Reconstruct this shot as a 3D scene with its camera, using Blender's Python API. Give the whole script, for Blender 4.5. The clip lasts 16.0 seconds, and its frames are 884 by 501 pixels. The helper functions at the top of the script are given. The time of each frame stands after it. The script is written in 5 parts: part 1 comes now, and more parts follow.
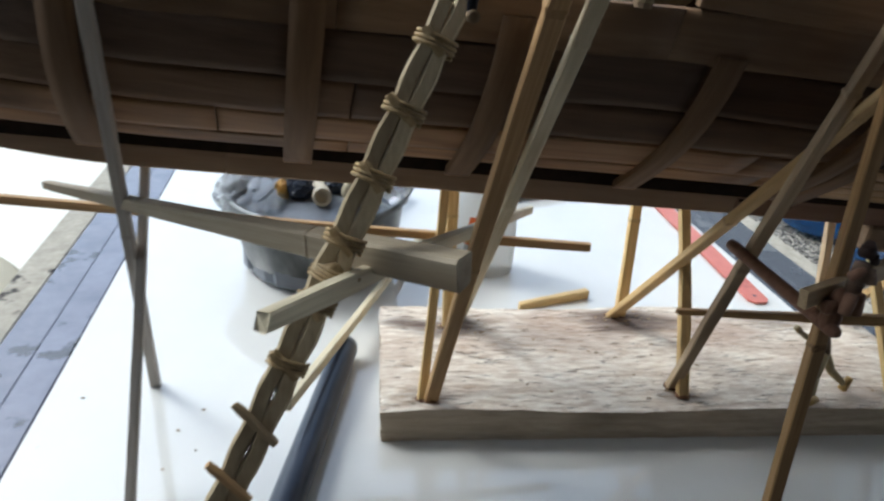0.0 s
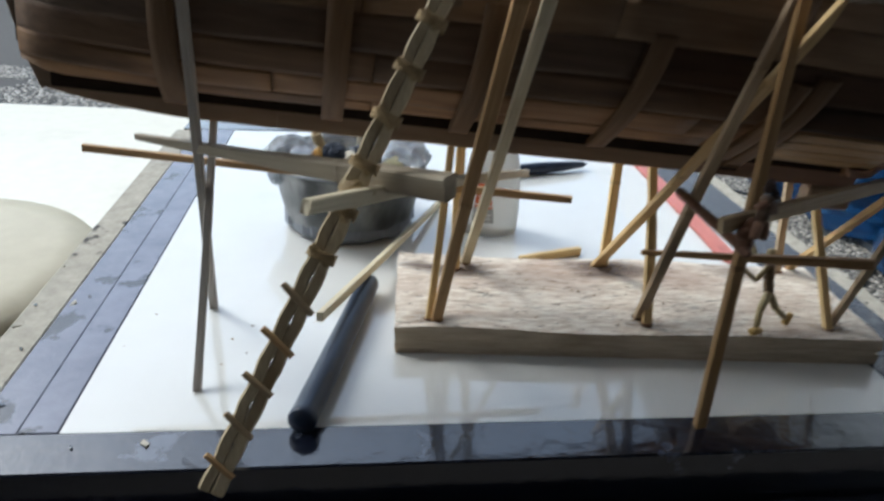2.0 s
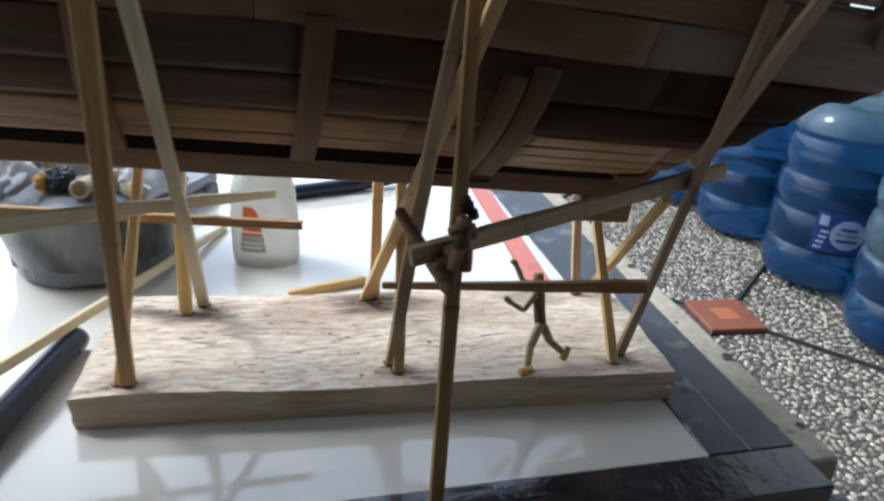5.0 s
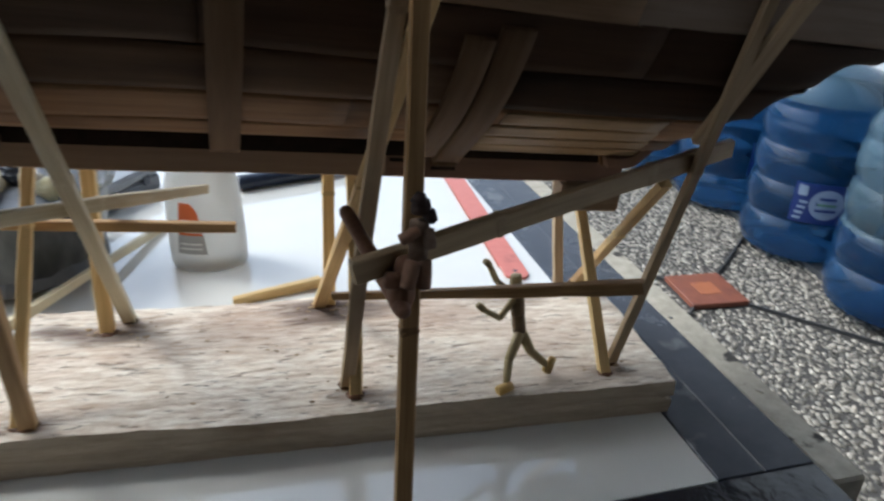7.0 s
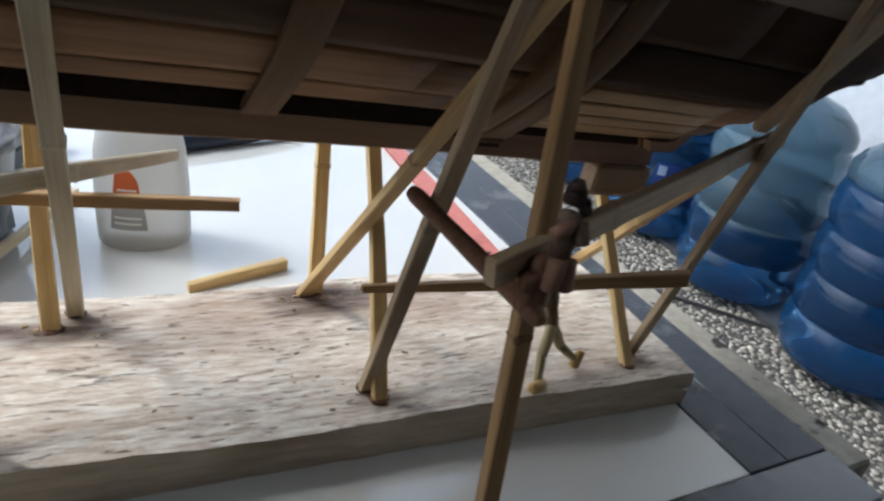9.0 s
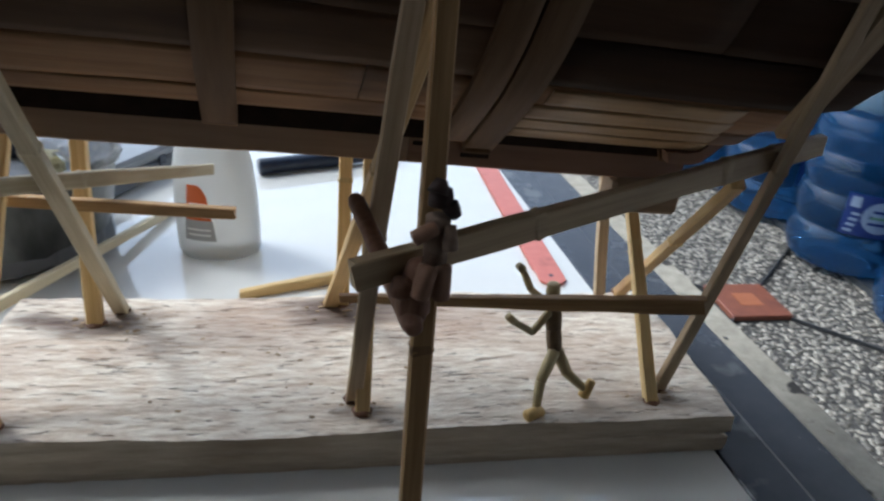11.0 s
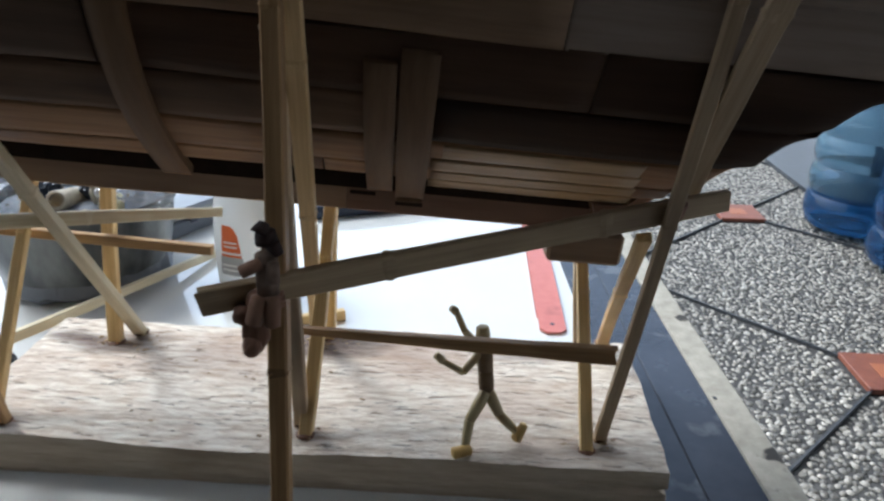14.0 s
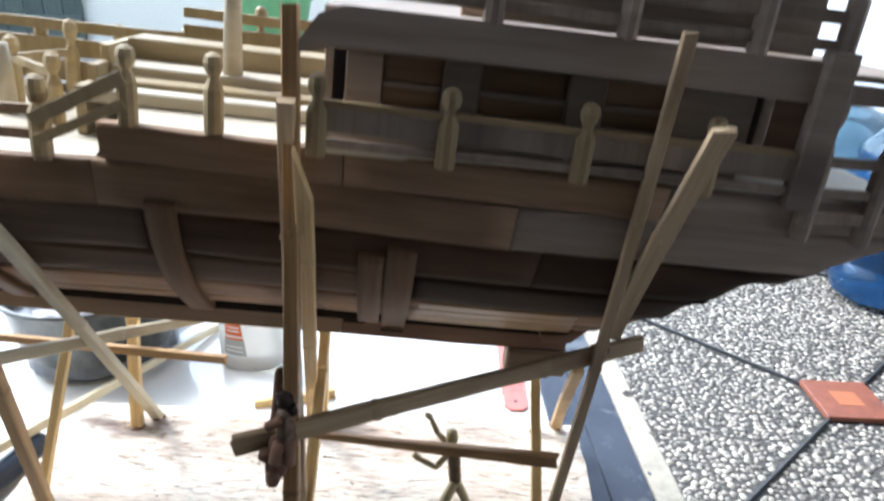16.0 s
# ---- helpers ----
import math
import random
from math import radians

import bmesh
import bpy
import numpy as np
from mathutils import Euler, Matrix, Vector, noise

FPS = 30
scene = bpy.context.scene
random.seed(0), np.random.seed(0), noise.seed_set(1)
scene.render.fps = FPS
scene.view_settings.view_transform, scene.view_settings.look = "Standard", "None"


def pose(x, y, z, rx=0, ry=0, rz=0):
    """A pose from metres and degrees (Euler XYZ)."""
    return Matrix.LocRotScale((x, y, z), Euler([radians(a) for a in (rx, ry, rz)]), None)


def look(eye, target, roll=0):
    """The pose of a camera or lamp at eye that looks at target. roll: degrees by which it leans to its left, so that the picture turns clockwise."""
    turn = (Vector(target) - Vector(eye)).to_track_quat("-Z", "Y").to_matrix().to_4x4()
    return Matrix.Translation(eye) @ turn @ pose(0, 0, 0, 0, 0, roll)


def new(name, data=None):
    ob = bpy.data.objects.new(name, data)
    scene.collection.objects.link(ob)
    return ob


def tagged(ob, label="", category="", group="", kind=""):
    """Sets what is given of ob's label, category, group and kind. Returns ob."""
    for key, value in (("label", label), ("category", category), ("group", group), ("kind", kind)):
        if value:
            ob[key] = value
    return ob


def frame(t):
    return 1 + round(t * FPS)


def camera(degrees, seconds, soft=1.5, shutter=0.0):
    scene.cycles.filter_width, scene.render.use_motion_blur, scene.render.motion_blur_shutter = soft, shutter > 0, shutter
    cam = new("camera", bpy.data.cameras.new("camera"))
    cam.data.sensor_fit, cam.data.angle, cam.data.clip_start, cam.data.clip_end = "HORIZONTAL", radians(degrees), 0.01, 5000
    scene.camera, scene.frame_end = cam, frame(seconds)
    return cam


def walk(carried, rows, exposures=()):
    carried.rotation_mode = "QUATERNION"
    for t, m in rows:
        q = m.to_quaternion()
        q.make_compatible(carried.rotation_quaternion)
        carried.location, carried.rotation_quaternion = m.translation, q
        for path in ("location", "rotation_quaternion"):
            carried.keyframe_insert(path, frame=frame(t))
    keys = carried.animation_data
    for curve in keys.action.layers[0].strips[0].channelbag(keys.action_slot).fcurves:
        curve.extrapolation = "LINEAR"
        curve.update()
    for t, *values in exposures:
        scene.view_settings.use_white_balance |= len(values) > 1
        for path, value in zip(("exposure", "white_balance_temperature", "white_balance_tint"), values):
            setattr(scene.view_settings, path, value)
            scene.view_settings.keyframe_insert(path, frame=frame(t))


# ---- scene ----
U, TOP = 0.058, 0.557  # one plan unit in metres; the table top's height


def P(x, y, z=0.0):
    """A place of the table's plan: units of U from the plank's front corner, z from the table top."""
    return Vector((x * U, y * U, TOP + z * U))


cam = camera(65.2, 16.0, soft=2.4, shutter=0.8)
SKY, SUN = 0.16, 0.8
EXPOSURES = ((0.0, 0.84, 5660, 4), (1.0, 0.8, 5680, 4), (1.5, 0.68, 5680, 4), (2.0, 0.70, 5700, 4), (2.5, 0.80, 5700, 4), (3.5, 1.08, 5720, 5), (4.5, 1.06, 5720, 5), (7.0, 0.85, 5750, 5), (8.0, 0.83, 5720, 6), (9.0, 0.78, 5720, 6), (11.5, 0.76, 5520, 5), (12.5, 0.69, 5520, 5), (13.0, 0.79, 5520, 5), (13.3, 0.84, 5520, 5), (14.0, 1.0, 5500, 5), (14.5, 1.0, 5500, 5), (15.0, 1.2, 5500, 6), (15.5, 1.55, 5480, 6), (16.0, 1.95, 5500, 6))
PATH = [
    (0, (-0.064, -3.685, 3.26), (0.135, -1.895, 2.389), 3.6),
    (0.5, (-0.083, -3.922, 3.31), (0.072, -2.128, 2.441), 3.2),
    (1, (-0.093, -4.117, 3.356), (0.073, -2.328, 2.477), 3.3),
    (1.5, (-0.109, -4.64, 3.161), (0.014, -2.87, 2.237), 3.6),
    (2, (0.068, -4.85, 3.336), (0.174, -3.054, 2.462), 3.4),
    (2.5, (0.366, -5.228, 3.54), (0.546, -3.423, 2.697), 4.3),
    (3, (0.72, -5.345, 3.637), (0.925, -3.534, 2.813), 4.0),
    (3.5, (0.932, -5.239, 3.622), (1.164, -3.425, 2.813), 3.9),
    (4, (1.173, -5.004, 3.483), (1.403, -3.195, 2.66), 4.0),
    (4.5, (1.508, -4.488, 3.274), (1.781, -2.681, 2.462), 3.8),
    (4.7, (1.634, -4.24, 3.187), (1.925, -2.439, 2.369), 3.5),
    (6.8, (1.917, -3.363, 2.938), (2.251, -1.589, 2.077), 2.2),
    (7, (1.955, -3.255, 2.916), (2.32, -1.497, 2.036), 2.1),
    (7.5, (1.907, -2.97, 2.871), (2.379, -1.254, 1.96), 3.3),
    (8, (1.413, -2.761, 2.908), (2.001, -1.081, 1.997), 4.7),
    (8.5, (1.237, -2.683, 2.801), (1.937, -1.051, 1.881), 7.2),
    (9, (1.091, -2.538, 2.707), (1.86, -0.938, 1.785), 9.3),
    (9.2, (1.152, -2.456, 2.658), (1.907, -0.851, 1.735), 9.0),
    (11.3, (2.211, -2.816, 2.71), (2.394, -1.031, 1.829), 2.8),
    (11.5, (2.292, -2.841, 2.756), (2.425, -1.044, 1.887), 2.4),
    (12, (2.646, -2.719, 2.642), (2.694, -0.915, 1.779), 1.0),
    (12.5, (2.92, -2.637, 2.594), (2.918, -0.81, 1.779), -0.3),
    (13, (3.154, -2.687, 2.669), (3.12, -0.846, 1.888), -0.5),
    (13.5, (3.231, -2.877, 2.778), (3.173, -1.025, 2.026), -0.2),
    (14, (3.163, -3.049, 2.813), (3.036, -1.212, 2.032), 0.5),
    (14.5, (3.228, -3.316, 3.006), (3.13, -1.48, 2.219), 1.1),
    (15, (3.243, -3.513, 3.262), (3.159, -1.671, 2.488), 1.2),
    (15.5, (3.214, -3.561, 3.532), (3.136, -1.713, 2.77), 1.2),
    (16, (3.218, -3.563, 3.808), (3.145, -1.71, 3.059), 1.3),
]
walk(cam, [(t, look(P(*eye), P(*target), roll)) for t, eye, target, roll in PATH], exposures=EXPOSURES)

# ---- sky, sun ----
world = bpy.data.worlds.new("overcast_sky")
scene.world = world
world.use_nodes = True
wn = world.node_tree
sky = wn.nodes.new("ShaderNodeTexSky")
sky.sky_type, sky.sun_disc = "NISHITA", False
sky.sun_elevation, sky.sun_rotation = radians(48), radians(-62)
sky.air_density, sky.dust_density = 1.2, 3.0
haze = wn.nodes.new("ShaderNodeHueSaturation")  # an overcast sky is paler than a clear one
haze.inputs["Saturation"].default_value = 0.6
wn.links.new(sky.outputs[0], haze.inputs["Color"])
wn.links.new(haze.outputs[0], wn.nodes["Background"].inputs[0])
wn.nodes["Background"].inputs[1].default_value = SKY
sun = new("sun", bpy.data.lights.new("sun", "SUN"))
sun.data.energy, sun.data.angle, sun.data.color = SUN, radians(14), (1.0, 0.97, 0.93)
sun.matrix_world = look((0, 0, 0), (math.sin(radians(62)) * 0.67, -math.cos(radians(62)) * 0.67, -0.74))

# ---- materials ----


def material(name, low, high, rough=0.6, scale=60.0, stretch=(1, 1, 1), metal=0.0, bump=0.3, grain=0.5, detail=5.0, stain=None,
             stain_scale=8.0, stain_cut=0.55, vary=0.12, trans=0.0, ior=1.45, island=False, spec=0.5, depth=0.0006, coat=0.0, stain_soft=0.18):
    """A surface with two colours mixed by stretched noise (grain), larger stains, and a fine bump; each piece differs a little."""
    m = bpy.data.materials.new(name)
    m.use_nodes = True
    nt = m.node_tree
    p = nt.nodes["Principled BSDF"]
    co = nt.nodes.new("ShaderNodeTexCoord")
    mp = nt.nodes.new("ShaderNodeMapping")
    mp.inputs["Scale"].default_value = stretch
    info = nt.nodes.new("ShaderNodeObjectInfo")
    shift = nt.nodes.new("ShaderNodeVectorMath")
    shift.operation = "SCALE"
    shift.inputs[0].default_value = (3.1, 1.7, 2.3)
    nt.links.new(info.outputs["Random"], shift.inputs["Scale"])
    nt.links.new(shift.outputs[0], mp.inputs["Location"])
    nt.links.new(co.outputs["Object"], mp.inputs[0])
    n1 = nt.nodes.new("ShaderNodeTexNoise")
    n1.inputs["Scale"].default_value, n1.inputs["Detail"].default_value, n1.inputs["Roughness"].default_value = scale, detail, 0.62
    nt.links.new(mp.outputs[0], n1.inputs["Vector"])
    ramp = nt.nodes.new("ShaderNodeMapRange")
    ramp.inputs[1].default_value, ramp.inputs[2].default_value = 0.5 - 0.25 / (0.5 + grain), 0.5 + 0.25 / (0.5 + grain)
    nt.links.new(n1.outputs[0], ramp.inputs[0])
    mix = nt.nodes.new("ShaderNodeMix")
    mix.data_type = "RGBA"
    mix.inputs[6].default_value, mix.inputs[7].default_value = (*low, 1), (*high, 1)
    nt.links.new(ramp.outputs[0], mix.inputs[0])
    out = mix.outputs[2]
    if stain:
        n2 = nt.nodes.new("ShaderNodeTexNoise")
        n2.inputs["Scale"].default_value, n2.inputs["Detail"].default_value = stain_scale, 4.0
        along = nt.nodes.new("ShaderNodeMapping")  # stains run with the grain
        along.inputs["Scale"].default_value = [max(0.3, k) for k in stretch]
        nt.links.new(shift.outputs[0], along.inputs["Location"])
        nt.links.new(co.outputs["Object"], along.inputs[0])
        nt.links.new(along.outputs[0], n2.inputs["Vector"])
        r2 = nt.nodes.new("ShaderNodeMapRange")
        r2.inputs[1].default_value, r2.inputs[2].default_value = stain_cut, stain_cut + stain_soft
        nt.links.new(n2.outputs[0], r2.inputs[0])
        m2 = nt.nodes.new("ShaderNodeMix")
        m2.data_type = "RGBA"
        m2.inputs[7].default_value = (*stain, 1)
        nt.links.new(r2.outputs[0], m2.inputs[0])
        nt.links.new(out, m2.inputs[6])
        out = m2.outputs[2]
    if vary:
        hsv = nt.nodes.new("ShaderNodeHueSaturation")
        val = nt.nodes.new("ShaderNodeMapRange")
        val.inputs[3].default_value, val.inputs[4].default_value = 1 - vary, 1 + vary
        if island:
            geo = nt.nodes.new("ShaderNodeNewGeometry")
            nt.links.new(geo.outputs["Random Per Island"], val.inputs[0])
        else:
            nt.links.new(info.outputs["Random"], val.inputs[0])
        nt.links.new(val.outputs[0], hsv.inputs["Value"])
        nt.links.new(out, hsv.inputs["Color"])
        out = hsv.outputs[0]
    nt.links.new(out, p.inputs["Base Color"])
    rr = nt.nodes.new("ShaderNodeMapRange")
    rr.inputs[3].default_value, rr.inputs[4].default_value = max(0.02, rough - 0.12 * rough), min(1.0, rough + 0.2 * rough)
    nt.links.new(n1.outputs[0], rr.inputs[0])
    nt.links.new(rr.outputs[0], p.inputs["Roughness"])
    p.inputs["Metallic"].default_value = metal
    p.inputs["Transmission Weight"].default_value = trans
    p.inputs["IOR"].default_value = ior
    p.inputs["Specular IOR Level"].default_value = spec
    p.inputs["Coat Weight"].default_value = coat
    if bump:
        b = nt.nodes.new("ShaderNodeBump")
        b.inputs["Strength"].default_value, b.inputs["Distance"].default_value = bump, depth
        nt.links.new(n1.outputs[0], b.inputs["Height"])
        nt.links.new(b.outputs[0], p.inputs["Normal"])
    return m


bamboo = material("split_bamboo", (0.55, 0.36, 0.135), (0.78, 0.585, 0.29), 0.45, 900, (1, 1, 0.03), bump=0.35, stain=(0.36, 0.205, 0.08), stain_scale=40, stain_cut=0.52, vary=0.15, spec=0.3)
bamboo_grey = material("weathered_bamboo", (0.38, 0.275, 0.16), (0.57, 0.435, 0.28), 0.55, 900, (1, 1, 0.03), bump=0.35, stain=(0.22, 0.15, 0.09), stain_scale=38, stain_cut=0.52, vary=0.12, spec=0.25)
grey_bamboo = material("grey_weathered_bamboo", (0.27, 0.24, 0.205), (0.42, 0.38, 0.335), 0.55, 900, (1, 1, 0.03), bump=0.35, stain=(0.19, 0.155, 0.115), stain_scale=38, stain_cut=0.54, vary=0.1, spec=0.25)
bar_bamboo = material("brown_weathered_bamboo", (0.29, 0.205, 0.115), (0.47, 0.35, 0.205), 0.5, 900, (1, 1, 0.03), bump=0.35, stain=(0.14, 0.08, 0.045), stain_scale=36, stain_cut=0.55, vary=0.08, spec=0.25)
brown_bamboo = material("golden_brown_bamboo", (0.45, 0.295, 0.125), (0.66, 0.475, 0.235), 0.5, 900, (1, 1, 0.03), bump=0.35, stain=(0.25, 0.15, 0.07), stain_scale=34, stain_cut=0.5, vary=0.1, spec=0.25)
stained_bamboo = material("brown_stained_bamboo", (0.34, 0.20, 0.09), (0.55, 0.36, 0.175), 0.5, 900, (1, 1, 0.03), bump=0.35, stain=(0.12, 0.065, 0.04), stain_scale=20, stain_cut=0.56, vary=0.1, spec=0.15)
dark_bamboo = material("dark_stained_bamboo", (0.245, 0.135, 0.056), (0.43, 0.265, 0.118), 0.45, 900, (1, 1, 0.03), bump=0.35, stain=(0.09, 0.044, 0.026), stain_scale=34, stain_cut=0.54, vary=0.08, spec=0.25)
brown_stick = material("brown_stained_stick", (0.14, 0.065, 0.04), (0.26, 0.14, 0.085), 0.5, 800, (1, 1, 0.04), bump=0.4, vary=0.15, spec=0.15)
cord = material("amber_glue_and_cord", (0.27, 0.18, 0.08), (0.43, 0.315, 0.165), 0.45, 700, bump=0.6, vary=0.15, spec=0.25)
foot_glue = material("dark_dried_glue", (0.06, 0.026, 0.014), (0.20, 0.095, 0.045), 0.45, 700, bump=0.6, vary=0.2, spec=0.3)
hull_wood = material("weathered_hull_wood", (0.18, 0.112, 0.065), (0.32, 0.21, 0.125), 0.6, 260, (0.06, 1, 1), bump=0.5, stain=(0.13, 0.078, 0.045), stain_scale=26, stain_cut=0.5, vary=0.1, spec=0.15)
# the bilge's shade is put into this darkened plank colour
bilge_shade_wood = material("shade_painted_bilge_wood", (0.030, 0.0155, 0.0085), (0.065, 0.035, 0.019), 0.62, 260, (0.06, 1, 1), bump=0.5, stain=(0.026, 0.015, 0.009), stain_scale=34, stain_cut=0.5, vary=0.16, spec=0.1)
low_wood = material("tan_hull_wood", (0.19, 0.095, 0.042), (0.36, 0.205, 0.10), 0.5, 260, (0.06, 1, 1), bump=0.6, stain=(0.085, 0.046, 0.025), stain_scale=38, stain_cut=0.5, vary=0.15, spec=0.15)
rib_wood = material("tan_rib_wood", (0.12, 0.068, 0.036), (0.205, 0.126, 0.07), 0.6, 300, (1, 0.1, 0.1), bump=0.4, vary=0.12, spec=0.15)
keel_wood = material("keel_wood", (0.21, 0.14, 0.085), (0.34, 0.24, 0.155), 0.6, 260, (0.06, 1, 1), bump=0.4, stain=(0.11, 0.075, 0.05), stain_scale=22, stain_cut=0.58, vary=0.08, spec=0.15)
keel_tan = material("tan_keel_wood", (0.34, 0.215, 0.13), (0.47, 0.325, 0.205), 0.6, 260, (0.06, 1, 1), bump=0.4, stain=(0.18, 0.12, 0.075), stain_scale=22, stain_cut=0.58, vary=0.06, spec=0.2)
strip_wood = material("glossy_tan_strip_wood", (0.21, 0.125, 0.055), (0.42, 0.28, 0.14), 0.4, 260, (0.06, 1, 1), bump=0.7, stain=(0.10, 0.055, 0.026), stain_scale=44, stain_cut=0.52, vary=0.18, spec=0.3)
spar_bamboo = material("olive_brown_bamboo", (0.29, 0.235, 0.16), (0.43, 0.36, 0.255), 0.55, 900, (1, 1, 0.03), bump=0.35, stain=(0.19, 0.14, 0.085), stain_scale=36, stain_cut=0.52, vary=0.05, spec=0.25)
ladder_bamboo = material("dusty_tan_bamboo", (0.45, 0.35, 0.21), (0.63, 0.52, 0.33), 0.55, 900, (1, 1, 0.03), bump=0.4, stain=(0.27, 0.19, 0.10), stain_scale=40, stain_cut=0.53, vary=0.1, spec=0.25)
olive_bamboo = material("pale_olive_bamboo", (0.48, 0.41, 0.265), (0.68, 0.60, 0.425), 0.5, 900, (1, 1, 0.03), bump=0.35, stain=(0.33, 0.25, 0.14), stain_scale=36, stain_cut=0.54, vary=0.05, spec=0.3)
pale_bamboo = material("pale_peeled_bamboo", (0.60, 0.50, 0.31), (0.80, 0.71, 0.50), 0.5, 900, (1, 1, 0.03), bump=0.35, stain=(0.48, 0.36, 0.19), stain_scale=24, stain_cut=0.6, vary=0.05, spec=0.3)
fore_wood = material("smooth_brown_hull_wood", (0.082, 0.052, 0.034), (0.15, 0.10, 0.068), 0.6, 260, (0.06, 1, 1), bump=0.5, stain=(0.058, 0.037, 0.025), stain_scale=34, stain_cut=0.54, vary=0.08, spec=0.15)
grey_wood = material("grey_weathered_ship_wood", (0.25, 0.19, 0.143), (0.40, 0.315, 0.247), 0.6, 260, (0.06, 1, 1), bump=0.5, stain=(0.15, 0.108, 0.08), stain_scale=30, stain_cut=0.53, vary=0.16, spec=0.2)
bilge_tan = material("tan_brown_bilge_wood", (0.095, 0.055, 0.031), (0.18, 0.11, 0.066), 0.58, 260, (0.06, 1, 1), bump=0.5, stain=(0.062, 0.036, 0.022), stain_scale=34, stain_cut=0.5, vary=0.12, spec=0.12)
# second darkened plank tone, again with shade put into the colour
mid_shade_wood = material("shade_painted_hull_wood", (0.050, 0.028, 0.0165), (0.102, 0.059, 0.035), 0.62, 260, (0.06, 1, 1), bump=0.5, stain=(0.04, 0.023, 0.014), stain_scale=34, stain_cut=0.5, vary=0.16, spec=0.12)
keel_red = material("reddish_keel_wood", (0.24, 0.135, 0.085), (0.36, 0.22, 0.145), 0.6, 260, (0.06, 1, 1), bump=0.4, stain=(0.15, 0.085, 0.055), stain_scale=22, stain_cut=0.55, vary=0.06, spec=0.2)
rail_wood = material("yellow_rail_wood", (0.33, 0.25, 0.13), (0.47, 0.37, 0.21), 0.5, 300, (0.1, 1, 1), bump=0.3, vary=0.15, spec=0.25)
post_wood = material("tan_post_wood", (0.25, 0.18, 0.09), (0.37, 0.275, 0.15), 0.55, 300, (1, 1, 0.1), bump=0.3, vary=0.12, spec=0.25)
deck_wood = material("pale_deck_wood", (0.46, 0.40, 0.29), (0.60, 0.53, 0.40), 0.5, 260, (0.08, 1, 1), bump=0.3, vary=0.1)
# near-black colour that stands in for shade in the hull's gaps
gap_shade = material("painted_gap_shade", (0.02, 0.013, 0.009), (0.045, 0.03, 0.021), 0.85, 200, bump=0.2, vary=0, spec=0.15)
ceramic = material("white_ceramic", (0.67, 0.655, 0.605), (0.73, 0.715, 0.665), 0.045, 30, bump=0.03, grain=0.1, stain=(0.57, 0.575, 0.545), stain_scale=9, stain_cut=0.6, vary=0, ior=1.65, coat=0.5)
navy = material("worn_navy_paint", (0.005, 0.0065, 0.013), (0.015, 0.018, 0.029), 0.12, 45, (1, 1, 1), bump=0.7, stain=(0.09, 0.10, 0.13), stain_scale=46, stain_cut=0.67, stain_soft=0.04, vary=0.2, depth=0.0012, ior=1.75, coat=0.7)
# pale base stands in for sky sheen; the dark stains are wear
navy_side = material("sky_sheen_navy_paint", (0.10, 0.105, 0.15), (0.18, 0.185, 0.24), 0.22, 45, bump=0.45, stain=(0.016, 0.018, 0.028), stain_scale=42, stain_cut=0.615, stain_soft=0.035, vary=0.1, depth=0.0010, ior=1.75)
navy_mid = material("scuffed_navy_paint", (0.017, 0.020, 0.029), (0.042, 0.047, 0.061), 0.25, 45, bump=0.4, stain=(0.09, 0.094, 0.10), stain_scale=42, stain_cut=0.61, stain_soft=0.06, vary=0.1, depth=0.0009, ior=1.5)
raw_edge = material("raw_weathered_edge", (0.30, 0.27, 0.21), (0.50, 0.455, 0.37), 0.85, 160, bump=0.7, stain=(0.05, 0.044, 0.038), stain_scale=60, stain_cut=0.63, stain_soft=0.05, vary=0.1)
plastic_black = material("dull_black_plastic", (0.011, 0.017, 0.033), (0.024, 0.034, 0.058), 0.28, 120, bump=0.25, vary=0)
red_paint = material("red_enamel", (0.54, 0.15, 0.115), (0.61, 0.20, 0.155), 0.35, 200, bump=0.15, stain=(0.34, 0.09, 0.07), stain_scale=60, stain_cut=0.62, vary=0)
milky = material("milky_plastic", (0.84, 0.84, 0.81), (0.88, 0.88, 0.85), 0.35, 40, bump=0.03, grain=0.1, vary=0, trans=0.45)
orange_ink = material("orange_label", (0.62, 0.12, 0.03), (0.70, 0.17, 0.04), 0.4, 90, bump=0, vary=0)
grey_ink = material("grey_label", (0.35, 0.35, 0.34), (0.42, 0.42, 0.40), 0.4, 90, bump=0, vary=0)
pale_ink = material("pale_label", (0.75, 0.74, 0.70), (0.80, 0.79, 0.76), 0.4, 90, bump=0, vary=0)
pot_metal = material("dull_grey_metal", (0.085, 0.09, 0.088), (0.20, 0.205, 0.20), 0.34, 55, (1, 1, 0.5), metal=0.35, bump=0.4, grain=1.0, stain=(0.035, 0.037, 0.036), stain_scale=30, stain_cut=0.5, vary=0, depth=0.001)
clear_bag = material("clear_plastic_film", (0.84, 0.86, 0.89), (0.90, 0.92, 0.95), 0.08, 60, bump=0.15, vary=0, trans=0.8, ior=1.25, depth=0.002)
case_grey = material("pale_grey_plastic", (0.21, 0.22, 0.235), (0.28, 0.29, 0.305), 0.3, 60, bump=0.1, vary=0)
wrapper_orange = material("orange_wrapper", (0.55, 0.30, 0.05), (0.70, 0.42, 0.09), 0.35, 90, bump=0.2, vary=0)
wrapper_yellow = material("pale_yellow_wrapper", (0.72, 0.62, 0.28), (0.80, 0.72, 0.42), 0.35, 90, bump=0.2, vary=0)
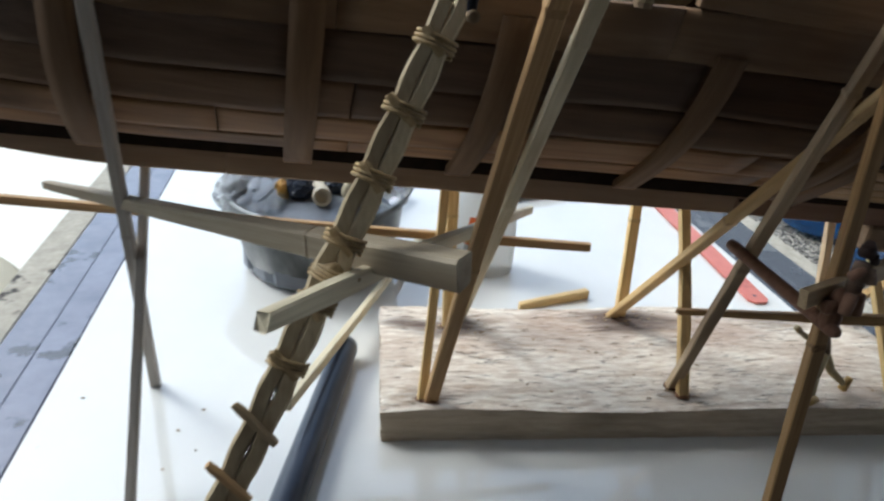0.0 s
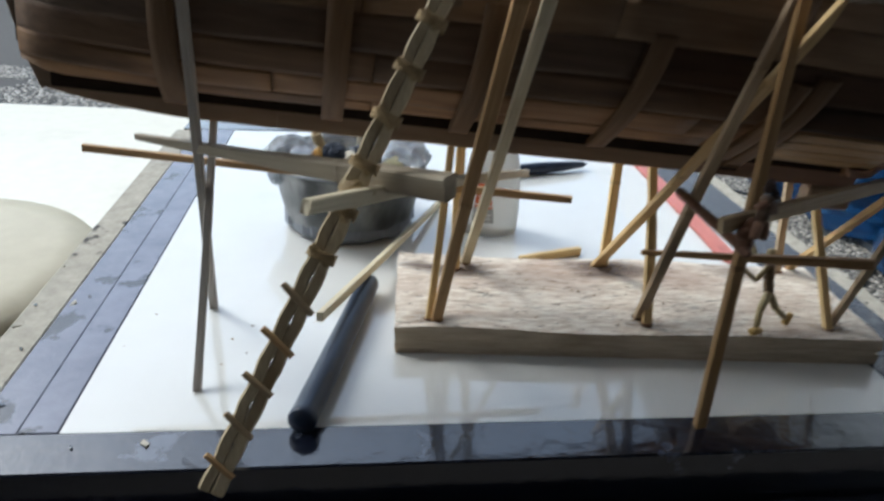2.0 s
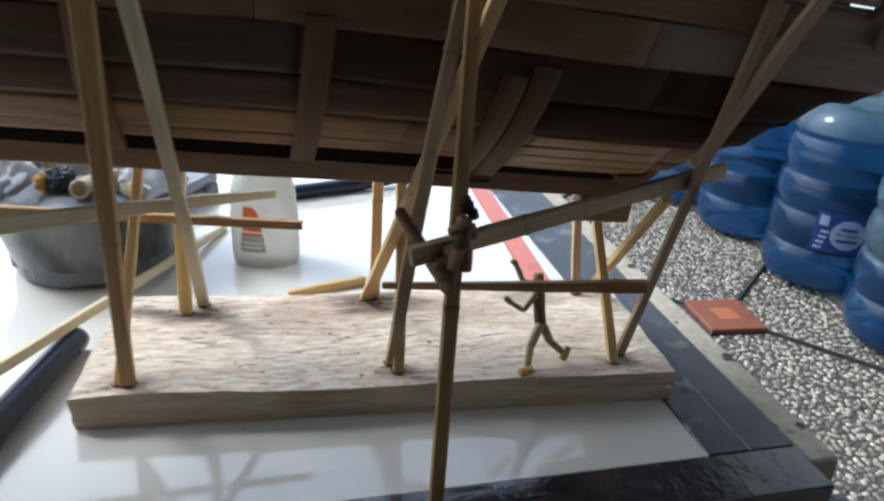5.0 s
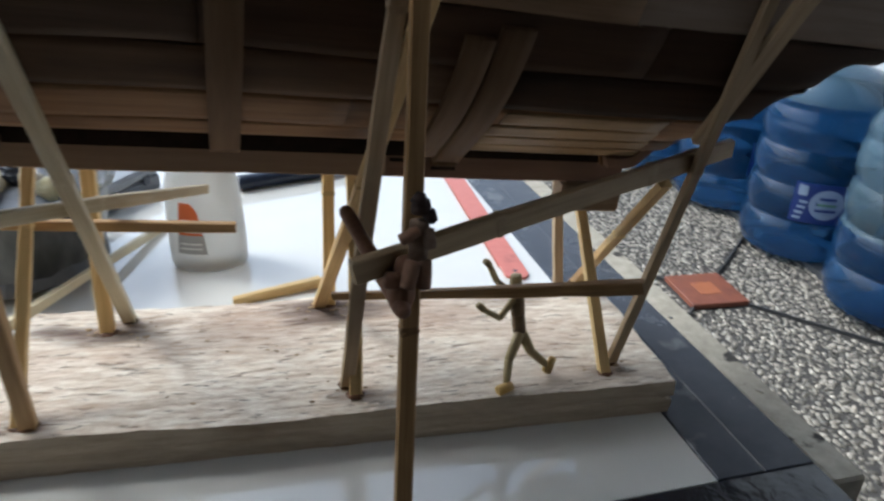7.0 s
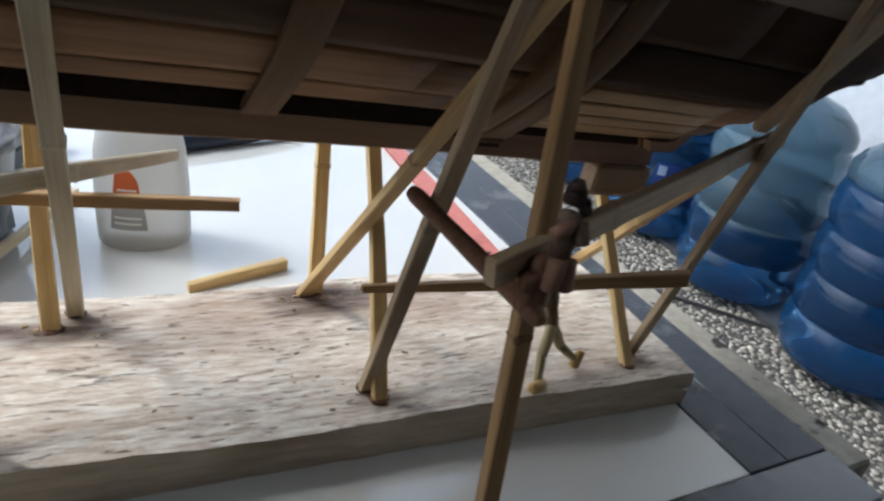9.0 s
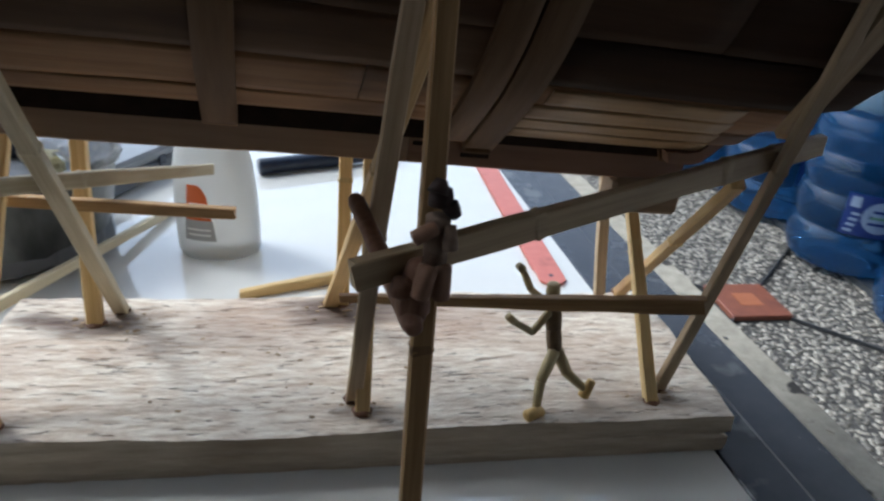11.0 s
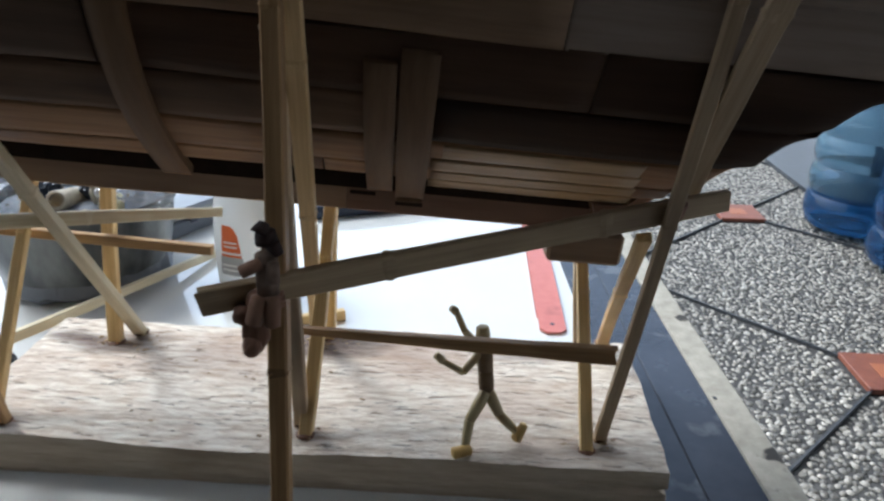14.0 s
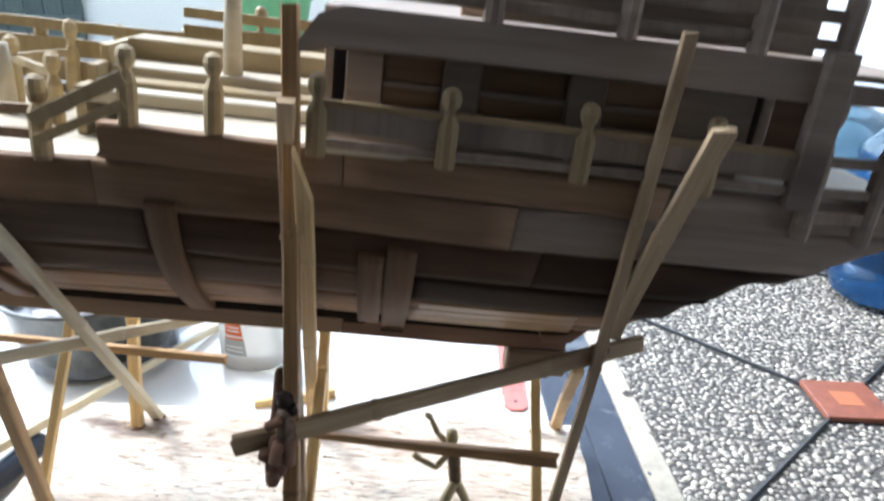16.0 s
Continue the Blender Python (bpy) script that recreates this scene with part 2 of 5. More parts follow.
grey_plastic = material("grey_plastic", (0.11, 0.12, 0.14), (0.17, 0.18, 0.20), 0.35, 60, bump=0.1, vary=0)
bottle_pale = material("emptied_blue_bottle", (0.125, 0.215, 0.285), (0.15, 0.245, 0.315), 0.06, 12, bump=0.0, grain=0.1, vary=0.04, trans=0.7, ior=1.2, coat=0.35)
bottle_blue = material("blue_water_bottle", (0.017, 0.068, 0.18), (0.022, 0.085, 0.21), 0.05, 12, bump=0.0, grain=0.1, vary=0.04, trans=0.7, ior=1.36, coat=0.1)
label_pale = material("pale_blue_print", (0.22, 0.29, 0.42), (0.27, 0.34, 0.47), 0.4, 90, bump=0, vary=0)
label_green = material("green_print", (0.10, 0.22, 0.16), (0.14, 0.27, 0.2), 0.4, 90, bump=0, vary=0)
label_blue = material("deep_blue_label", (0.012, 0.03, 0.145), (0.018, 0.042, 0.185), 0.35, 50, bump=0, vary=0)
mortar = material("grey_mortar", (0.045, 0.041, 0.037), (0.10, 0.092, 0.082), 0.85, 60, bump=0.6, vary=0, depth=0.002)
pebble_stone = material("washed_pebbles", (0.20, 0.178, 0.145), (0.37, 0.335, 0.275), 0.4, 120, bump=0.2, vary=0.68, island=True)
single_pebble = material("washed_pebble", (0.20, 0.178, 0.145), (0.37, 0.335, 0.275), 0.4, 3, bump=0.2, vary=0.68)
terracotta = material("terracotta_tile", (0.19, 0.062, 0.036), (0.27, 0.095, 0.055), 0.45, 60, bump=0.25, stain=(0.17, 0.06, 0.04), stain_scale=25, stain_cut=0.58, vary=0.06)
terracotta_light = material("orange_tile_figure", (0.34, 0.115, 0.05), (0.41, 0.15, 0.07), 0.45, 60, bump=0.2, vary=0)
joint_dark = material("wet_dark_joint", (0.035, 0.036, 0.037), (0.075, 0.075, 0.075), 0.35, 90, bump=0.4, vary=0)
cream_floor = material("cream_floor_tile", (0.62, 0.57, 0.44), (0.70, 0.65, 0.52), 0.3, 20, bump=0.06, stain=(0.55, 0.50, 0.40), stain_scale=4, stain_cut=0.6, vary=0.04)
beige_plastic = material("beige_plastic", (0.46, 0.40, 0.27), (0.54, 0.48, 0.34), 0.4, 50, bump=0.08, vary=0)
plaster = material("pale_plaster", (0.55, 0.58, 0.62), (0.66, 0.69, 0.73), 0.85, 40, bump=0.4, stain=(0.42, 0.44, 0.47), stain_scale=3, stain_cut=0.58, vary=0.03, depth=0.002)
cream_wall = material("cream_wall_paint", (0.80, 0.75, 0.62), (0.86, 0.82, 0.70), 0.8, 40, bump=0.3, stain=(0.5, 0.52, 0.44), stain_scale=2.5, stain_cut=0.58, vary=0.03, depth=0.002)
# dark colour for unseen surfaces that keep light off the hull's front
unseen_dark = material("unseen_dark_surface", (0.05, 0.045, 0.042), (0.09, 0.08, 0.072), 0.8, 30, bump=0.4, vary=0.03, depth=0.002)
wet_stone = material("dark_wet_stone", (0.035, 0.038, 0.042), (0.08, 0.084, 0.09), 0.3, 25, bump=0.35, vary=0, depth=0.002)
roof_board = material("dark_roof_boards", (0.06, 0.05, 0.045), (0.11, 0.095, 0.08), 0.8, 40, (0.1, 1, 1), bump=0.4, vary=0.05)
doll_clay = material("olive_doll_plastic", (0.36, 0.28, 0.13), (0.50, 0.40, 0.21), 0.45, 120, bump=0.2, vary=0)
doll_vest = material("brown_doll_vest", (0.14, 0.09, 0.05), (0.24, 0.165, 0.095), 0.55, 160, bump=0.3, vary=0, spec=0.2)
doll_navy = material("navy_doll_trousers", (0.006, 0.007, 0.012), (0.014, 0.016, 0.026), 0.5, 160, bump=0.3, vary=0, spec=0.2)
doll_shoe = material("yellow_doll_shoe", (0.50, 0.31, 0.09), (0.62, 0.42, 0.15), 0.45, 160, bump=0.2, vary=0)
doll_dark = material("brown_doll", (0.08, 0.042, 0.03), (0.23, 0.15, 0.10), 0.6, 160, grain=2.0, bump=0.4, vary=0, spec=0.2)
doll_skin = material("brown_doll_skin", (0.17, 0.085, 0.05), (0.28, 0.16, 0.10), 0.55, 160, bump=0.3, vary=0, spec=0.25)
doll_hair = material("dark_doll_hair", (0.02, 0.012, 0.01), (0.05, 0.03, 0.024), 0.6, 160, bump=0.4, vary=0, spec=0.2)
doll_shirt = material("brown_doll_shirt", (0.10, 0.06, 0.04), (0.25, 0.175, 0.125), 0.7, 160, grain=1.5, bump=0.3, vary=0, spec=0.2)
green_plastic = material("pale_green_plastic", (0.20, 0.48, 0.22), (0.26, 0.56, 0.28), 0.4, 30, bump=0.05, vary=0)
gate_paint = material("grey_green_gate_paint", (0.06, 0.075, 0.06), (0.10, 0.12, 0.10), 0.6, 40, (1, 1, 0.1), bump=0.3, vary=0.1)
flake = material("wood_crumbs", (0.25, 0.17, 0.10), (0.45, 0.34, 0.2), 0.8, 300, bump=0.3, vary=0.3, island=True)


def plank_material():
    """The base plank: pale porous wood with short dark pores along its length and rusty stains round the props' feet."""
    m = material("pale_porous_wood", (0.56, 0.445, 0.33), (0.88, 0.805, 0.68), 0.75, 430, (0.25, 1, 1), bump=1.0, grain=1.2, vary=0, depth=0.0013)
    nt = m.node_tree
    p = nt.nodes["Principled BSDF"]
    base = p.inputs["Base Color"].links[0].from_socket
    co = nt.nodes["Texture Coordinate"]
    mp = nt.nodes.new("ShaderNodeMapping")
    mp.inputs["Scale"].default_value = (0.2, 1.0, 1.0)
    nt.links.new(co.outputs["Object"], mp.inputs[0])
    n = nt.nodes.new("ShaderNodeTexNoise")
    n.inputs["Scale"].default_value, n.inputs["Detail"].default_value = 620, 4.0
    nt.links.new(mp.outputs[0], n.inputs["Vector"])
    r = nt.nodes.new("ShaderNodeMapRange")
    r.inputs[1].default_value, r.inputs[2].default_value, r.inputs[4].default_value = 0.605, 0.67, 0.68
    nt.links.new(n.outputs[0], r.inputs[0])
    mx = nt.nodes.new("ShaderNodeMix")
    mx.data_type = "RGBA"
    mx.inputs[7].default_value = (0.16, 0.105, 0.065, 1)
    nt.links.new(r.outputs[0], mx.inputs[0])
    nt.links.new(base, mx.inputs[6])
    out = mx.outputs[2]
    big = nt.nodes.new("ShaderNodeTexNoise")
    big.inputs["Scale"].default_value, big.inputs["Detail"].default_value = 85, 5.0
    nt.links.new(mp.outputs[0], big.inputs["Vector"])
    r3 = nt.nodes.new("ShaderNodeMapRange")
    r3.inputs[1].default_value, r3.inputs[2].default_value, r3.inputs[4].default_value = 0.47, 0.68, 0.5
    nt.links.new(big.outputs[0], r3.inputs[0])
    m3 = nt.nodes.new("ShaderNodeMix")
    m3.data_type = "RGBA"
    m3.inputs[7].default_value = (0.50, 0.37, 0.265, 1)
    nt.links.new(r3.outputs[0], m3.inputs[0])
    nt.links.new(out, m3.inputs[6])
    out = m3.outputs[2]
    # rusty glue stains of uneven outline round each foot
    edge = nt.nodes.new("ShaderNodeTexNoise")
    edge.inputs["Scale"].default_value, edge.inputs["Detail"].default_value = 130, 4.0
    nt.links.new(mp.outputs[0], edge.inputs["Vector"])
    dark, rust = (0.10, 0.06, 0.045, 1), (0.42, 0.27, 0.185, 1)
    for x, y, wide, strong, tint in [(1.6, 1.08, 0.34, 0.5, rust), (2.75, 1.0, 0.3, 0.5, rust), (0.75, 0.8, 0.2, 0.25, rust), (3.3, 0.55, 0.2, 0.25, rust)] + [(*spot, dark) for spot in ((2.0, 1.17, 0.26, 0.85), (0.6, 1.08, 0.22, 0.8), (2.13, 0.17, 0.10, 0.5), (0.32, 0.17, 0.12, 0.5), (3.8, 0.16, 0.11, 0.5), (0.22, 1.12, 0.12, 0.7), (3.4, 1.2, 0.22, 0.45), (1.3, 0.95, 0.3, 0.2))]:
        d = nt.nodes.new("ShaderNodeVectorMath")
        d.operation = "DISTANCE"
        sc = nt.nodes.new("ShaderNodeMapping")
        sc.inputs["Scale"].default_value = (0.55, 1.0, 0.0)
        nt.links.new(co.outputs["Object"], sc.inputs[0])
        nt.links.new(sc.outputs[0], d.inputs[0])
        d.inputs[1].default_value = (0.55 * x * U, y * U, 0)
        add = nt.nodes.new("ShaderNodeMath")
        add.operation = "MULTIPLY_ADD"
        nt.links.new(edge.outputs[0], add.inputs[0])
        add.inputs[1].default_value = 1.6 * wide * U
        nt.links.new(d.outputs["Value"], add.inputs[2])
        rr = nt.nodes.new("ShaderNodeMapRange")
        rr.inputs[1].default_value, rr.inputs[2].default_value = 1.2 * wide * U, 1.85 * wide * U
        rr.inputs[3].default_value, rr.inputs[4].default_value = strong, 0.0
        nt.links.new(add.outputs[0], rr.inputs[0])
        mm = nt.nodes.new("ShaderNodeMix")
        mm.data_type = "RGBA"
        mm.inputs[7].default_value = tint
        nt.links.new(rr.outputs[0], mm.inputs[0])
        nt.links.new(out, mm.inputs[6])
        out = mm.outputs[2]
    nt.links.new(out, p.inputs["Base Color"])
    # open pores and fissures sink into the surface
    pit = nt.nodes.new("ShaderNodeBump")
    pit.invert = True
    pit.inputs["Strength"].default_value, pit.inputs["Distance"].default_value = 0.8, 0.0012
    nt.links.new(r.outputs[0], pit.inputs["Height"])
    nt.links.new(p.inputs["Normal"].links[0].from_socket, pit.inputs["Normal"])
    nt.links.new(pit.outputs[0], p.inputs["Normal"])
    return m


porous = plank_material()
plank_side = material("tan_sawn_plank_side", (0.46, 0.36, 0.25), (0.64, 0.53, 0.39), 0.8, 420, (0.12, 1, 1), bump=0.8, grain=0.8, stain=(0.33, 0.25, 0.17), stain_scale=40, stain_cut=0.56, vary=0, depth=0.0012, spec=0.2)

# ---- builders ----
placed = {}


def thing(name, at, label, category, group="", kind=""):
    """An Empty at a thing's base."""
    ob = new(name)
    ob.empty_display_size = 0.01
    ob.matrix_basis = Matrix.Translation(at)
    placed[ob] = ob.matrix_basis.copy()
    return tagged(ob, label, category, group, kind)


def part(name, bm, mat, parent=None, label="", m=None, smooth=False, kind=""):
    """Links a bmesh as one mesh object, at the world pose m, under a thing or a part."""
    if isinstance(bm, bmesh.types.BMesh):
        me = bpy.data.meshes.new(name)
        bmesh.ops.recalc_face_normals(bm, faces=bm.faces)
        for f in bm.faces:
            f.smooth = smooth or f.smooth
        bm.to_mesh(me)
        bm.free()
        for x in mat if isinstance(mat, (list, tuple)) else (mat,):
            me.materials.append(x)
    else:
        me = bm
    ob = new(name, me)
    m = m or Matrix.Identity(4)
    placed[ob] = m.copy()
    if parent:
        ob.parent = parent
        ob.matrix_parent_inverse = placed[parent].inverted()
    ob.matrix_basis = m
    return tagged(ob, label, "", "", kind)


def frame_on(a, b, side=(0, 0, 1)):
    """A pose at a whose z runs to b; its x lies as near as may be to side."""
    a, b = Vector(a), Vector(b)
    z = (b - a).normalized()
    x = Vector(side) - z * z.dot(Vector(side))
    if x.length < 1e-4:
        x = Vector((1, 0, 0)) - z * z.x
    x.normalize()
    y = z.cross(x)
    return Matrix(((x.x, y.x, z.x, a.x), (x.y, y.y, z.y, a.y), (x.z, y.z, z.z, a.z), (0, 0, 0, 1)))


def box(bm, x0, x1, y0, y1, z0, z1, bevel=0.0, m=None):
    r = bmesh.ops.create_cube(bm, size=1.0)
    t = Matrix.Translation(((x0 + x1) / 2, (y0 + y1) / 2, (z0 + z1) / 2)) @ Matrix.Diagonal((x1 - x0, y1 - y0, z1 - z0, 1))
    bmesh.ops.transform(bm, matrix=(m @ t) if m else t, verts=r["verts"])
    if bevel:
        edges = list({e for v in r["verts"] for e in v.link_edges})
        bmesh.ops.bevel(bm, geom=edges, offset=bevel, segments=1, affect="EDGES")
    return bm


def rings(bm, loops, caps=True):
    """Joins rings of points, one after another, into a skin."""
    vs = [[bm.verts.new(p) for p in loop] for loop in loops]
    n = len(vs[0])
    for a, b in zip(vs, vs[1:]):
        for i in range(n):
            bm.faces.new((a[i], a[(i + 1) % n], b[(i + 1) % n], b[i]))
    if caps:
        bm.faces.new(vs[0][::-1])
        bm.faces.new(vs[-1])
    return bm


def lathe(profile, steps=32, bm=None, caps=True):
    """A turned body from (radius, height) pairs."""
    bm = bm or bmesh.new()
    return rings(bm, [[(r * math.cos(2 * math.pi * i / steps), r * math.sin(2 * math.pi * i / steps), z) for i in range(steps)] for r, z in profile], caps)


def splint(length, wide, deep, seed, taper=1.0, n=9, wobble=0.05, round_end=0.0, chamfer=0.22, point=0.0):
    """A split stick along z: a chamfered rectangle, a little uneven and bowed; point: how far its head is cut aslant, in plan units."""
    rnd = random.Random(seed)
    bm = bmesh.new()
    bow = [rnd.uniform(-1, 1) * 0.008 * length for _ in range(2)]
    loops = []
    for k in range(n):
        u = k / (n - 1)
        f = 1 + (taper - 1) * u
        if round_end and (k == 0 or k == n - 1):
            f *= 1 - round_end
        w, d = wide / 2 * f * (1 + rnd.uniform(-wobble, wobble)), deep / 2 * f * (1 + rnd.uniform(-wobble, wobble))
        c = min(w, d) * chamfer
        ox, oy = bow[0] * math.sin(math.pi * u), bow[1] * math.sin(math.pi * u)
        pts = [(w - c, -d), (w, -d + c), (w, d - c), (w - c, d), (-w + c, d), (-w, d - c), (-w, -d + c), (-w + c, -d)]
        z = length * u
        slant = point * U if k == n - 1 else 0
        loops.append([(x + ox + rnd.uniform(-1, 1) * c * 0.2, y + oy + rnd.uniform(-1, 1) * c * 0.2, z + (rnd.uniform(-1, 1) * wide * 0.12 if k in (0, n - 1) else 0) - slant * (0.5 + 0.5 * x / w)) for x, y in pts])
    return rings(bm, loops)


def stick(name, a, b, wide, deep, mat, parent=None, label="", category="", group="", side=(0, 0, 1), seed=0, taper=1.0, **kw):
    """A stick between two places of the plan; sizes in plan units."""
    a, b = P(*a), P(*b)
    ob = part(name, splint((b - a).length, wide * U, deep * U, seed or hash_of(a), taper, **kw), mat, parent, label, frame_on(a, b, side))
    return tagged(ob, "", category, group)


def nodes(a, b, wide, deep, mat, parent, side, seed, taper, where):
    """The low rings at the joints of a bamboo stick, on its own slight bow."""
    a, b = P(*a), P(*b)
    L = (b - a).length
    rnd = random.Random(seed)
    bow = [rnd.uniform(-1, 1) * 0.008 * L for _ in range(2)]
    for k, u in enumerate(where):
        f = (1 + (taper - 1) * u) * 1.09
        m = frame_on(a, b, side) @ Matrix.Translation((bow[0] * math.sin(math.pi * u), bow[1] * math.sin(math.pi * u), L * u))
        part("node", splint(wide * U * 0.42, wide * U * f, deep * U * f, seed + 7 * k, n=4, round_end=0.1), mat, parent, "darker bamboo joint", m)


def bar(name, a, b, wide, deep, mat, label, category, seed, taper=1.0, side=(0, 0, 1), where=(0.3, 0.72), **kw):
    """A loose bar of split bamboo with its joints."""
    t = thing(name, P(*a), label, category)
    stick("shaft", a, b, wide, deep, mat, t, "", side=side, seed=seed, taper=taper, **kw)
    nodes(a, b, wide, deep, mat, t, side, seed, taper, where)
    return t


def hash_of(v):
    return int(abs(v[0] * 7919 + v[1] * 104729 + v[2] * 1299709) * 1000) % 99991


def tube(points, radius, steps=8, bm=None):
    """A round skin along a row of points."""
    bm = bm or bmesh.new()
    pts = [Vector(p) for p in points]
    loops = []
    for i, p in enumerate(pts):
        d = (pts[min(i + 1, len(pts) - 1)] - pts[max(i - 1, 0)]).normalized()
        x = d.orthogonal().normalized() if i == 0 else (x - d * d.dot(x)).normalized()
        y = d.cross(x)
        r = radius[i] if isinstance(radius, (list, tuple)) else radius
        loops.append([p + (x * math.cos(2 * math.pi * k / steps) + y * math.sin(2 * math.pi * k / steps)) * r for k in range(steps)])
    return rings(bm, loops)


def lerp(table, x):
    """Linear interpolation in a table of pairs."""
    if x <= table[0][0]:
        return table[0][1]
    for (x0, y0), (x1, y1) in zip(table, table[1:]):
        if x <= x1:
            return y0 + (y1 - y0) * (x - x0) / (x1 - x0)
    return table[-1][1]


# ---- the ground, walls and roof ----

def slab(name, x0, x1, y0, y1, z0, z1, mat, label, category, m=None):
    ob = part(name, box(bmesh.new(), x0, x1, y0, y1, z0, z1), mat, None, label, m)
    return tagged(ob, label, category, "", "structure")


def q(v):
    return v * U


slab("ground", -14, 14, -8, 30, -0.3, -0.012, mortar, "grey mortar bed of the washed-pebble yard", "ground")
slab("porch_floor", -6, q(2), -0.1, q(42), -0.2, 0.0, cream_floor, "cream ceramic porch floor in bright light", "floor")
# unseen dark floor and walls, added to block light from the viewer's side
slab("room_floor", -1.0, q(28), -2.6, -0.103, -0.2, 0.0, unseen_dark, "unseen dark floor added to cut bounce light from the front", "floor")
slab("wall_house", -1.0, q(28) + 0.15, -2.2, -2.05, -0.1, 2.3, unseen_dark, "unseen dark wall added to block light behind the viewer", "wall")
slab("wall_porch_end", -1.0, -0.85, -2.049, -0.40, -0.1, 2.299, unseen_dark, "unseen dark wall added to block light from the left", "wall")
slab("wall_side", q(28), q(28) + 0.15, -2.048, 7.0, -0.1, 2.298, plaster, "pale blue-white plastered yard wall", "wall")
slab("wall_garden", -7, q(28), 7.0, 7.15, -0.1, 1.3, cream_wall, "low cream garden wall", "wall")
# unseen roof above table and viewer, placed to hold back the sky
slab("roof", -1.0, q(28) + 0.15, -2.2, 0.25, 2.301, 2.4, roof_board, "unseen dark boarded porch roof, placed to hold back the sky", "roof")
# eave out of view, added to take light off the bottles and pebbles
slab("roof_wing", 1.15, q(28) + 0.15, 0.253, 2.6, 2.3, 2.4, roof_board, "unseen boarded eave added to darken bottles and yard", "roof")
slab("gutter_strip", q(21.8), q(28), -2.0, 7.0, -0.1, 0.004, wet_stone, "dark wet stone strip along the wall", "pavement")


def pebble_yard():
    """Square terracotta insets joined by diagonal joints, and the pebbles between them."""
    rnd = random.Random(5)
    pitch, cx, cy, half = 15.6, 16.5, 17.3, 1.13
    yard = thing("pebble_yard", (0, 0, 0), "washed-pebble paving with terracotta insets and dark joints", "paving", "", "structure")

    def near_tile(x, y):
        dx = (x - cx + pitch / 2) % pitch - pitch / 2
        dy = (y - cy + pitch / 2) % pitch - pitch / 2
        return abs(dx) < half + 0.16 and abs(dy) < half + 0.16

    def on_joint(x, y):
        a, b = (x - cx + y - cy), (x - cx - y + cy)
        return min(abs((a + pitch / 2) % pitch - pitch / 2), abs((b + pitch / 2) % pitch - pitch / 2)) < 0.17

    verts, faces = [], []
    kinds = []
    for _ in range(10):
        bm = bmesh.new()
        k, h = rnd.uniform(0.62, 0.95), rnd.uniform(0.32, 0.55)
        rings(bm, [[(f * math.cos(math.pi * i / 4) * rnd.uniform(0.9, 1.08), f * k * math.sin(math.pi * i / 4) * rnd.uniform(0.9, 1.08), z * h) for i in range(8)] for f, z in ((0.9, 0.0), (1.0, 0.35), (0.8, 0.85), (0.35, 1.1))])
        bmesh.ops.recalc_face_normals(bm, faces=bm.faces)
        me = bpy.data.meshes.new("pebble")
        for f in bm.faces:
            f.smooth = True
        bm.to_mesh(me)
        bm.free()
        me.materials.append(single_pebble)
        kinds.append(me)
    singles = []

    def pebble(x, y, r):
        if 5.2 < x / U < 8.8 and 2.4 < y / U < 5.9 and len(singles) < 300:
            singles.append(part("pebble", rnd.choice(kinds), None, yard, "", Matrix.Translation((x, y, -0.012)) @ Matrix.Rotation(rnd.uniform(0, 6.2), 4, "Z") @ Matrix.Scale(r, 4)))
            return
        k, n, turn = rnd.uniform(0.62, 1.0), len(verts), rnd.uniform(0, math.pi)
        ct, st, h = math.cos(turn), math.sin(turn), r * rnd.uniform(0.3, 0.55)
        for ring, z in ((1.0, -0.012 + 0.2 * h), (0.8, -0.012 + 0.85 * h)):
            for i in range(6):
                a = math.pi * i / 3
                px, py = r * ring * math.cos(a) * rnd.uniform(0.88, 1.1), r * k * ring * math.sin(a) * rnd.uniform(0.88, 1.1)
                verts.append((x + px * ct - py * st, y + px * st + py * ct, z))
        verts.append((x, y, -0.012 + 1.1 * h))
        for i in range(6):
            j = (i + 1) % 6
            faces.append((n + i, n + j, n + 6 + j, n + 6 + i))
            faces.append((n + 6 + i, n + 6 + j, n + 12))

    def field(x0, x1, y0, y1, step):
        x = x0
        while x < x1:
            y = y0
            while y < y1:
                px, py = x + rnd.uniform(-0.4, 0.4) * step, y + rnd.uniform(-0.4, 0.4) * step
                if not near_tile(px, py) and not on_joint(px, py):
                    pebble(px * U, py * U, step * U * rnd.uniform(0.38, 0.66))
                y += step
            x += step

    field(4.5, 21.75, 2.0, 44.0, 0.205)
    field(4.5, 21.75, 44.0, 70.0, 0.4)
    field(-40.0, 4.5, 42.3, 54.0, 0.34)
    me = bpy.data.meshes.new("pebbles")
    me.from_pydata(verts, [], faces)
    me.materials.append(pebble_stone)
    for poly in me.polygons:
        poly.use_smooth = True
    part("pebbles", me, None, yard, "grey and white washed pebbles", kind="stuff")
    bm = bmesh.new()
    for sx in (-1, 1):
        for k in range(-3, 5):
            c = cy + k * pitch - sx * cx
            x0, x1 = 4.5, 21.75
            p0, p1 = Vector((x0 * U, (c + sx * x0) * U, -0.006)), Vector((x1 * U, (c + sx * x1) * U, -0.006))
            d = (p1 - p0).normalized()
            box(bm, 0, (p1 - p0).length, -0.04 * U, 0.04 * U, -0.004, 0.003 + 0.0006 * sx, m=Matrix.Translation(p0) @ Matrix.Rotation(math.atan2(d.y, d.x), 4, "Z"))
    part("joint", bm, joint_dark, yard, "dark wet joints between the slabs")
